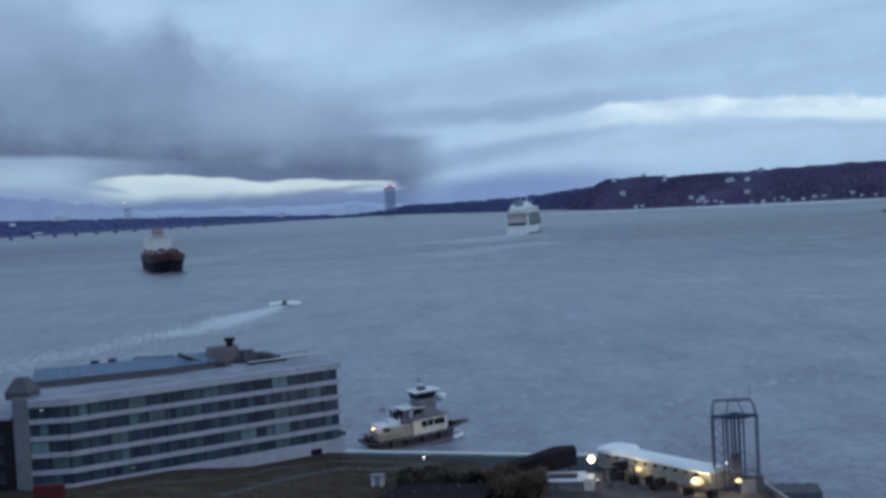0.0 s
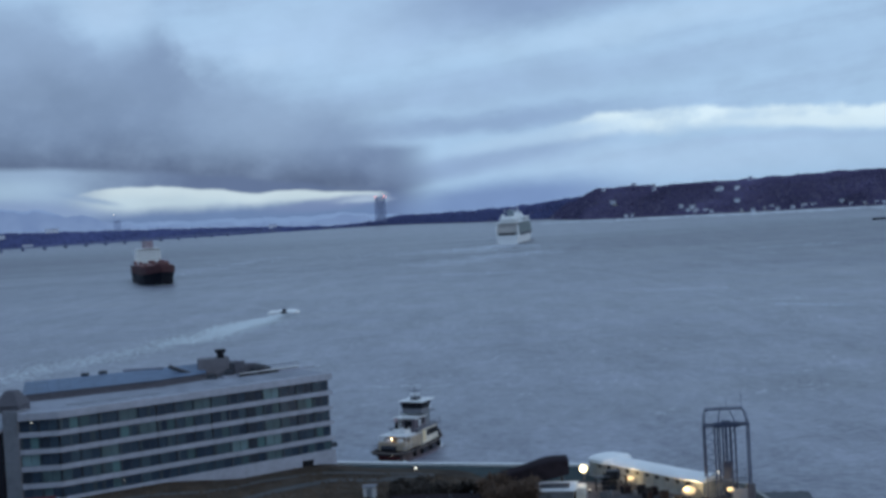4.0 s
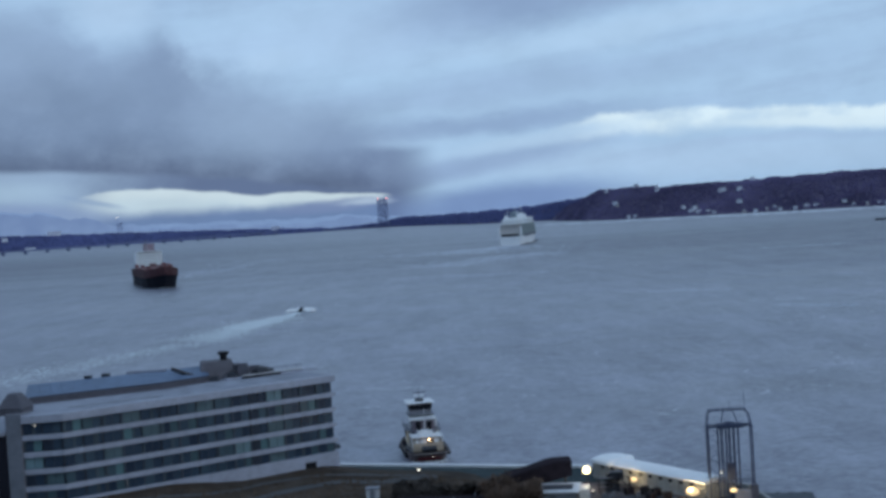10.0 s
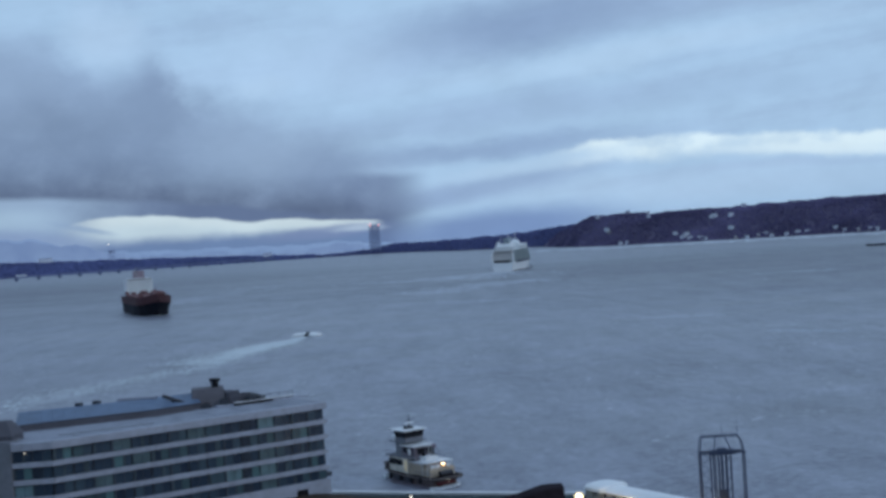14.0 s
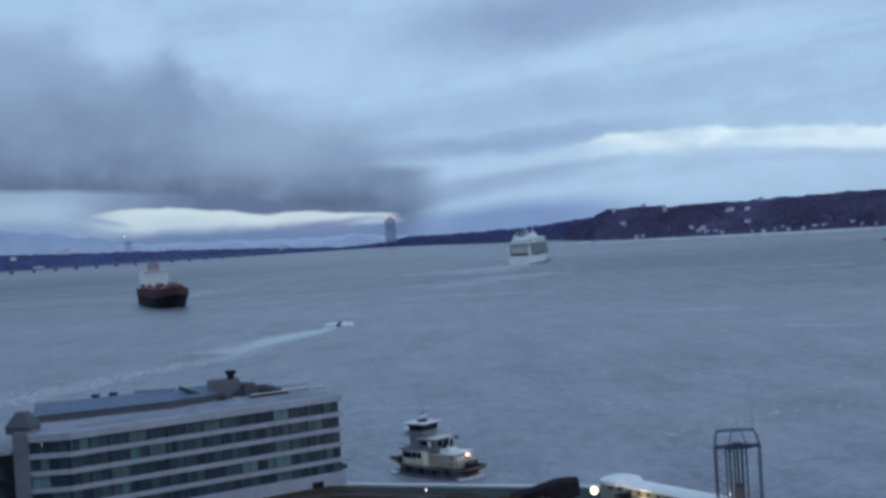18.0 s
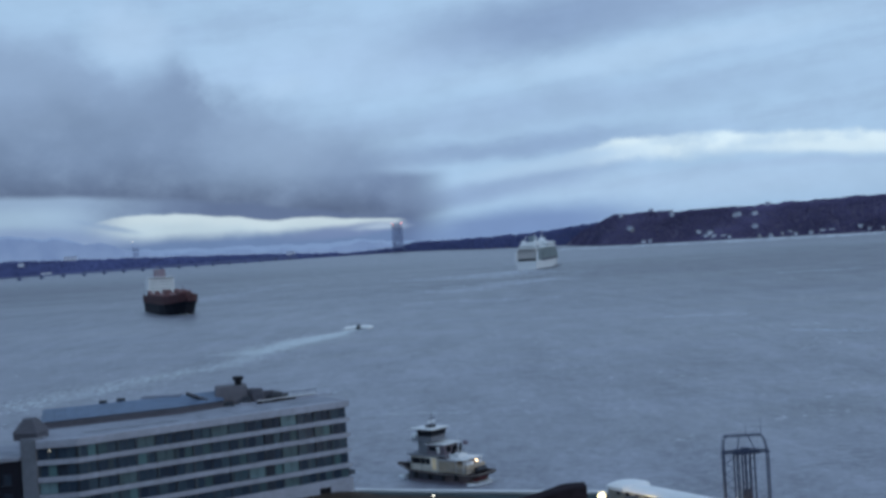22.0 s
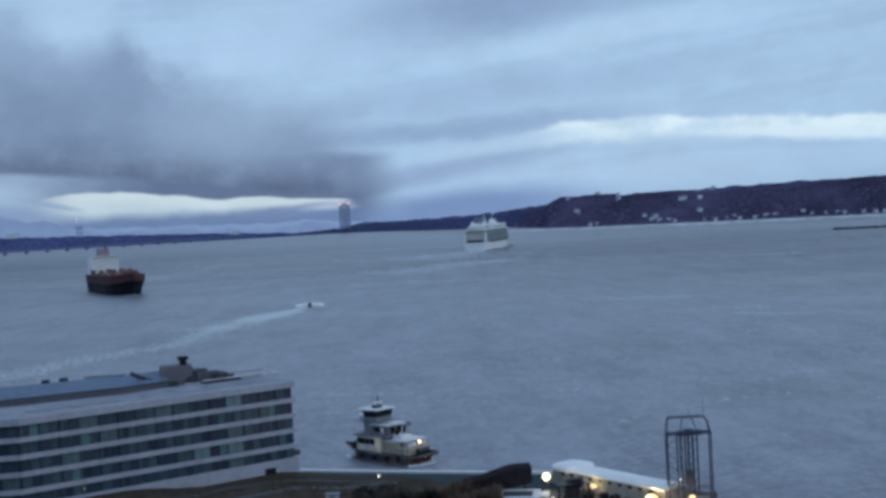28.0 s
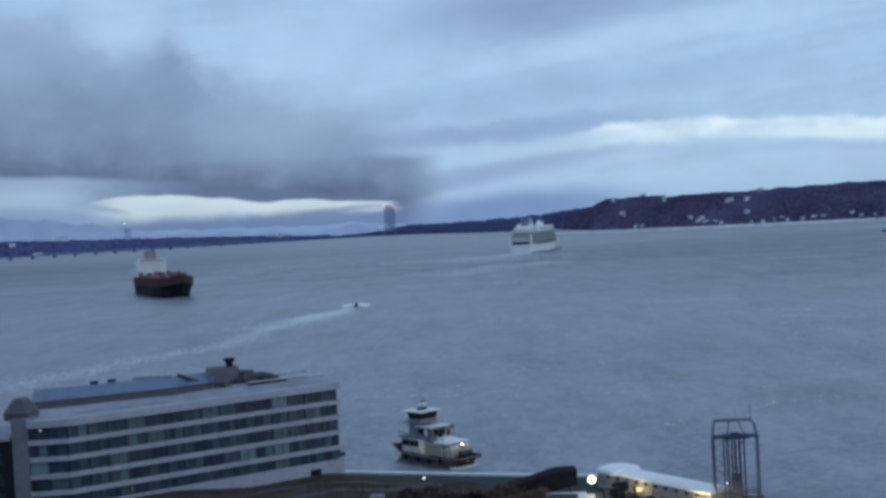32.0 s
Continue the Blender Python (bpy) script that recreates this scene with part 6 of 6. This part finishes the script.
    for x, y, z, r, g in ((-9.7, -0.2, 5.0, 0.21, M_AMBER), (-10.9, -0.6, 1.6, 0.17, M_LAMPW)):
        bm = bmesh.new()
        ball(bm, (x, y, z), r, 6, 8)
        part("deck_lamp", bm, g, e, "lit deck lamp")
    boxpart("stern_band", (-10.85, -10.55, -2.4, 2.6, 0.75, 1.35), M_RED, e, "red band across the stern")
    for y, w in ((-1.9, 0.5), (0.9, 0.7), (2.3, 0.4)):
        boxpart("deck_box", (-9.3, -8.4, y - w, y + w, 4.2, 4.9), M_TUGWHITE, e, "white locker on the winch house")
    tubepart("flagstaff", (-5.6, 0, 6.0), (-6.4, 0, 9.6), 0.05, M_TUGWHITE, e)
    boxpart("ensign", (-7.7, -6.3, -0.03, 0.03, 8.3, 9.2), M_FUNNEL, e, "small faded red ensign")
    for name, spots in (("bow_wash", ((10.4, 0.9, 1.0), (10.8, 1.6, 0.9), (9.6, 2.4, 1.0), (10.2, -1.0, 0.9), (8.8, -2.2, 0.9), (10.9, 0.0, 0.8))),
                        ("stern_wash", ((-11.3, -2.4, 0.7), (-11.4, 1.0, 0.7), (-11.0, 2.6, 0.7), (-11.6, -1.2, 0.7), (-11.7, 2.0, 0.6), (-10.4, 3.6, 0.7), (-10.2, -3.4, 0.7), (-11.6, 0.0, 0.7)))):
        bm = bmesh.new()
        for x, y, s in spots:
            bmesh.ops.create_icosphere(bm, subdivisions=1, radius=s, matrix=Matrix.Translation((x, y, 0.1)) @ Matrix.Diagonal((1.3, 1, 0.8, 1)))
        part(name, bm, M_FOAM, e, "white churned wash")
    return e


def cruise_ship():
    e = thing("cruise_ship", pose(0, 0, 0), "large white cruise ship with stacked balcony decks and stern terraces", "ship")
    bm = bmesh.new()
    hull(bm, ((0, 15.6, 12, 2, 14.4), (20, 16, 12, 20, 15.6), (120, 16, 12, 120, 16), (175, 15.2, 12.5, 170, 13), (210, 9.5, 14.5, 200, 6.5), (236, 0.5, 16.5, 220, 0.4)), -7)
    hl = part("hull", bm, M_SHIPWHITE, e, "white hull")
    boxpart("boot_top", (2, 200, -15.9, -15.2, -0.5, 1.0), M_HULLBLACK, hl)
    # stern: dark mooring opening between white corner pillars, terraces above
    boxpart("mooring_deck", (0.6, 22, -11.2, 11.2, 12.4, 14.6), M_HULLBLACK, e, "dark open mooring deck")
    for s in (-1, 1):
        bm = bmesh.new()
        prism(bm, [(0, s * 15.7 - 1.3), (9, s * 15.7 - 1.3), (9, s * 15.7 + 0.3), (0, s * 15.7 + 0.3)], 12, 25, [(4, s * 15.7 - 1.3), (10, s * 15.7 - 1.3), (10, s * 15.7 + 0.3), (4, s * 15.7 + 0.3)])
        part("corner_pillar", bm, M_SHIPWHITE, e, "white corner pillar")
    for k in range(5):
        z = 15.6 + 2.75 * k
        boxpart("terrace", (3 + 1.6 * k, 20, -14.4 + 0.2 * k, 14.4 - 0.2 * k, z, z + 1.5), M_BEIGE, e, "pale terrace rail")
        boxpart("terrace_glass", (5.5 + 1.6 * k, 20, -14.2, 14.2, z + 1.5, z + 2.75), M_TERRACE, e)
    for k in range(6):
        z = 12 + 2.75 * k
        boxpart("deck_edge", (20, 178 - 4 * k, -16.3, 16.3, z, z + 0.7), M_SHIPSIDE, e, "deck edge with its shade put into the grey")
        boxpart("balconies", (20, 177 - 4 * k, -15.2, 15.2, z + 0.7, z + 2.75), M_SHIPGREY, e, "shaded row of balconies")
        for i in range(20):
            x = 24 + 8 * i - 0.1 * k
            if x < 174 - 4 * k:
                for s in (-1, 1):
                    boxpart("balcony_divider", (x, x + 0.5, s * 15.7 - 0.5, s * 15.7 + 0.5, z + 0.7, z + 2.75), M_SHIPSIDE, e)
    boxpart("aft_overhang", (3.5, 14, -17.4, 17.4, 28.0, 28.5), M_BEIGE, e, "wide pale deck overhang")
    boxpart("sun_deck", (8, 168, -15.6, 15.6, 28.5, 29.4), M_SHIPWHITE, e, "white sun deck")
    for i in range(7):
        boxpart("lifeboat", (40 + 17 * i, 50 + 17 * i, -18.2, -15.6, 11.0, 14.2), M_GREYPAINT, e, "tender in its davits")
    boxpart("aft_lounge", (14, 40, -12, 12, 29.4, 34.0), M_SHIPWHITE, e, "white aft lounge")
    boxpart("lounge_glass", (15.6, 40.4, -13.3, 13.3, 30.4, 32.0), M_SHIPGREY, e)
    boxpart("upper_house", (28, 60, -11, 11, 34.0, 36.6), M_SHIPWHITE, e, "white upper deckhouse")
    for y in (-9.5, -3.2, 3.2, 9.5):
        bm = bmesh.new()
        ball(bm, (24, y, 35.4), 2.0, 6, 10)
        part("satellite_dome", bm, M_SHIPWHITE, e, "white satellite dome")
    boxpart("fore_house", (96, 160, -14, 14, 29.4, 35.5), M_SHIPWHITE, e)
    boxpart("fore_glass", (95.6, 160.4, -14.3, 14.3, 30.6, 32.4), M_SHIPGREY, e)
    bm = bmesh.new()
    prism(bm, [(52, -6), (76, -6), (76, 6), (52, 6)], 29.4, 45.0, [(44, -4.4), (62, -4.4), (62, 4.4), (44, 4.4)])
    part("funnel", bm, M_SHIPGREY, e, "grey raked funnel")
    for s in (-1, 1):
        bm = bmesh.new()
        prism(bm, [(30, s * 9 - 2), (40, s * 9 - 2), (40, s * 9 + 2), (30, s * 9 + 2)], 33, 40.0, [(27, s * 9 - 1.2), (33, s * 9 - 1.2), (33, s * 9 + 1.2), (27, s * 9 + 1.2)])
        part("vent_fin", bm, M_SHIPWHITE, e, "white raked vent fin")
    bm = bmesh.new()
    ball(bm, (120, 0, 37), 5, 8, 12)
    part("radome", bm, M_SHIPWHITE, e, "white radar dome")
    for y in (-8, 8):
        bm = bmesh.new()
        ball(bm, (104, y, 36.5), 4, 8, 12)
        part("radome", bm, M_SHIPWHITE, e, "white radar dome")
    for x, y, z in ((132, 0, 52), (45, -8, 46), (45, 8, 46), (70, 0, 50), (20, -9, 39), (20, 9, 39), (92, -6, 46), (92, 6, 46)):
        tubepart("mast", (x, y, 29), (x - 1.5, y, z), 0.7, M_SHIPWHITE, e, r2=0.35)
    rng = random.Random(9)
    for k in range(14):
        x, y, s = rng.uniform(12, 90), rng.uniform(-12, 12), rng.uniform(0.8, 2.0)
        boxpart("deck_locker", (x - s, x + s, y - s, y + s, 29.4, 30.4 + s), M_SHIPWHITE, e)
    for y in (-10.5, -3.5, 3.5, 10.5):
        tubepart("awning_post", (10, y, 29.4), (10, y, 32.4), 0.3, M_SHIPWHITE, e, n=6)
    boxpart("awning", (8.5, 15.5, -12, 12, 32.4, 32.9), M_SHIPWHITE, e, "white aft awning")
    for k in range(5):
        z = 15.6 + 2.75 * k
        for j in range(9):
            y = -12.8 + 3.2 * j
            boxpart("terrace_divider", (4.4 + 1.6 * k, 5.6 + 1.6 * k, y - 0.15, y + 0.15, z + 1.5, z + 2.7), M_BEIGE, e)
    boxpart("mast_platform", (129, 134, -5, 5, 41, 42), M_SHIPWHITE, e)
    for ob in e.children_recursive:
        ob.data.transform(Matrix.Diagonal((1, 0.9, 1, 1)))
    return e


def cargo_ship():
    e = thing("cargo_ship", pose(0, 0, 0), "black-hulled cargo ship with rust-red deck load and white bridge block", "ship")
    bm = bmesh.new()
    stn = ((-78, 12, 11.5, -76, 9), (-60, 15.2, 11.5, -60, 14.4), (30, 15.4, 11.5, 30, 15.2), (52, 14.8, 12, 48, 12.0), (66, 12.0, 13, 60, 6.5), (76, 6.5, 14.2, 67, 1.8), (82, 0.5, 15, 70, 0.3))
    hull(bm, stn, -6)
    part("hull", bm, M_SHIPBLACK, e, "black hull with flared bow")
    bm = bmesh.new()
    for s in (-1, 1):
        for (xa, ha, za, *_), (xb, hb, zb, *_) in zip(stn, stn[1:]):
            v = [bm.verts.new(p) for p in ((xa, s * ha * 1.012, za - 2.6), (xb, s * hb * 1.012, zb - 2.6), (xb, s * hb * 1.02, zb + 4.2), (xa, s * ha * 1.02, za + 4.2))]
            bm.faces.new(v)
    bmesh.ops.solidify(bm, geom=list(bm.faces), thickness=0.3)
    part("bulwark", bm, M_MAROON, e, "maroon bulwark")
    rng = random.Random(3)
    for i in range(8):
        x = -42 + 12.6 * i
        for j in range(10):
            y = -12.6 + 2.8 * j - 1.25
            n = 3 if rng.random() < 0.25 else 2
            if i == 7 and not 1 < j < 8:
                continue
            for k in range(n):
                boxpart("container", (x, x + 12.1, y, y + 2.5, 12.0 + 2.65 * k, 14.6 + 2.65 * k), M_RUST, e)
    block = boxpart("bridge_block", (-72, -56, -10.6, 14.2, 11, 29), M_SHIPWHITE, e, "white bridge block")
    for k in range(5):
        boxpart("window_row", (-55.98, -55.9, -9.4, 13.2, 15.2 + 2.9 * k, 15.8 + 2.9 * k), M_SHIPSIDE, block)
    wing_deck = boxpart("bridge_wing", (-66, -55, -9.8, 13.4, 28.2, 31.4), M_SHIPWHITE, e, "white bridge with wings")
    boxpart("bridge_windows", (-54.98, -54.8, -9.2, 12.8, 29.8, 30.7), M_BLACK, wing_deck)
    bm = bmesh.new()
    prism(bm, [(-76, -2.0), (-68, -2.0), (-68, 9.0), (-76, 9.0)], 28, 38.5, [(-77, -1.4), (-70.5, -1.4), (-70.5, 8.4), (-77, 8.4)])
    part("funnel", bm, M_FUNNEL, e, "dull red funnel")
    tubepart("mast", (-62, 0, 31), (-62, 0, 43), 0.5, M_GREYPAINT, e, r2=0.3)
    tubepart("foremast", (68, 0, 15), (68, 0, 25), 0.45, M_MAROON, e, r2=0.25)
    boxpart("fore_house", (60, 65, -3, 3, 15, 19.5), M_MAROON, e)
    bm = bmesh.new()
    for s in (-1, 1):
        for i in range(7):
            bmesh.ops.create_icosphere(bm, subdivisions=1, radius=1.7 - 0.15 * i, matrix=Matrix.Translation((69 - 5.5 * i, s * (1.5 + 2.1 * i), 0.0)) @ Matrix.Diagonal((2.0, 0.8, 0.5, 1)))
    part("bow_wave", bm, M_FOAM, e, "thin white bow wave")
    return e


def motorboat():
    e = thing("motorboat", pose(0, 0, 0), "small dark motorboat planing ahead of a white wake", "boat")
    bm = bmesh.new()
    hull(bm, ((-3.4, 1.2, 0.9, -3.2, 1.0), (0, 1.35, 1.0, 0, 1.2), (2.4, 1.0, 1.3, 2.0, 0.7), (3.8, 0.15, 1.5, 3.0, 0.1)), -0.4)
    part("hull", bm, M_HULLBLACK, e, "dark hull")
    bm = bmesh.new()
    prism(bm, [(-1.8, -1.0), (1.2, -0.9), (1.2, 0.9), (-1.8, 1.0)], 0.9, 2.2, [(-1.6, -0.8), (0.3, -0.7), (0.3, 0.7), (-1.6, 0.8)])
    cabin = part("cabin", bm, M_STEEL, e, "dark cabin")
    boxpart("windscreen", (0.55, 0.8, -0.7, 0.7, 1.4, 2.0), M_GLASS, cabin)
    boxpart("outboard", (-3.9, -3.4, -0.35, 0.35, 0.2, 1.4), M_BLACK, e)
    tubepart("aerial", (-1.2, 0, 2.1), (-1.4, 0, 3.4), 0.05, M_STEEL, e)
    bm = bmesh.new()
    rng = random.Random(4)
    for i in range(150):
        side = rng.choice((-1, 1))
        q = rng.uniform(0.9, 7.8)
        x = 2.5 - 0.55 * q + rng.uniform(-1.2, 1.2)
        y = side * q
        bmesh.ops.create_icosphere(bm, subdivisions=1, radius=rng.uniform(0.7, 2.1), matrix=Matrix.Translation((x, y, 0.3)) @ Matrix.Diagonal((1.9, 1, 0.8, 1)))
    part("spray", bm, M_SHIPWHITE, e, "white spray at both sides")
    return e


TUG, CRUISE, CARGO, BOAT = tugboat(), cruise_ship(), cargo_ship(), motorboat()
BOAT_WAKE = flecks("motorboat_wake", [(-6, 0), (-50, 0), (-150, 3)], 3200, 1.2, "white churned wake behind the motorboat", 41, lambda f: 3 + 17 * smooth01(f * 1.8), bias=0.9)
WAKE_PATCH = flecks("wake_patch", [(-30, 0), (-60, 0.3), (-100, 1)], 1900, 1.3, "bright churned patch in the motorboat wake", 43, lambda f: 7 + 8 * math.sin(3.1 * f))
CRUISE_WAKE = flecks("cruise_ship_wake", [(0, 0), (-50, 4), (-120, 22), (-200, 50)], 2400, 2.2, "pale churned wake behind the cruise ship", 42, lambda f: 30 + 150 * f, bias=1.1, foam=M_THINFOAM)


def motions():
    walk(TUG, [(t, pose(x, y, 0, 0, p, h)) for t, x, y, h, p in (
        (0.0, -7.9, 288.5, 22, -3.5), (1.0, -7.7, 288.5, 31, -2.8), (2.0, -7.4, 288.5, 41, -1.6), (3.5, -6.9, 288.5, 57, -0.2), (5.5, -6.0, 288.5, 77, 0), (7.0, -5.6, 288.5, 86, 0), (9.0, -5.4, 288.5, 93, 0),
        (11.0, -4.6, 288.5, 104, 0), (13.0, -4.5, 288.5, 119, 0), (16.0, -4.2, 288.5, 134, 0), (19.0, -4.1, 288.5, 141, 0), (24.0, -3.8, 288.5, 141, 0), (28.0, -4.0, 288.5, 136, 0), (32.0, -4.1, 288.5, 133, 0))])
    walk(CRUISE, [(t, pose(x, y, 0, 0, 0, 90 - d)) for t, x, y, d in ((0.0, 101.5, 1692, 10.6), (8.0, 102, 1698, 11.2), (20.0, 105, 1714, 14.0), (32.0, 109, 1730, 17.2))])
    walk(CRUISE_WAKE, [(t, pose(x, y, 0, 0, 0, 90 - d)) for t, x, y, d in ((0.0, 100, 1692, 12.0), (8.0, 100.5, 1698, 12.3), (20.0, 103, 1712, 13.0), (32.0, 107, 1728, 14.0))])
    walk(CARGO, [(t, pose(x, y, 0, 0, 0, h)) for t, x, y, h in CARGO_ROWS])
    walk(BOAT, [(t, pose(x, y, 0.25, 0, -3, 90 - a)) for t, x, y, a in BOAT_ROWS])
    walk(WAKE_PATCH, [(t, pose(x, y, 0.05, 0, 0, 90 - a)) for t, x, y, a in WAKE_ROWS])
    walk(BOAT_WAKE, [(t, pose(x, y, 0, 0, 0, 90 - a)) for t, x, y, a in WAKE_ROWS])


BOAT_ROWS = ((0.0, -87.7, 714, 12), (4.0, -84.6, 731, 14), (8.0, -81.0, 746, 18), (12.0, -75.2, 759, 25), (16.0, -66.5, 770, 27), (20.0, -59.0, 786, 18), (24.0, -55.6, 804, 6), (28.0, -55.4, 818, 0), (32.0, -55.6, 833, 0))
WAKE_ROWS = ((0.0, -87.7, 714, 12), (4.0, -84.6, 731, 12), (8.0, -81.0, 746, 12.5), (12.0, -75.2, 759, 15), (16.0, -66.5, 770, 18.5), (20.0, -59.0, 786, 19.5), (24.0, -55.6, 804, 18), (28.0, -55.4, 818, 16), (32.0, -55.6, 833, 14.6))
CARGO_ROWS = ((0.0, -264.7, 1225.4, -72.6), (8.0, -261.6, 1208.7, -71.9), (20.0, -254.0, 1172.4, -68.8), (32.0, -244.9, 1137.4, -66.6))
motions()
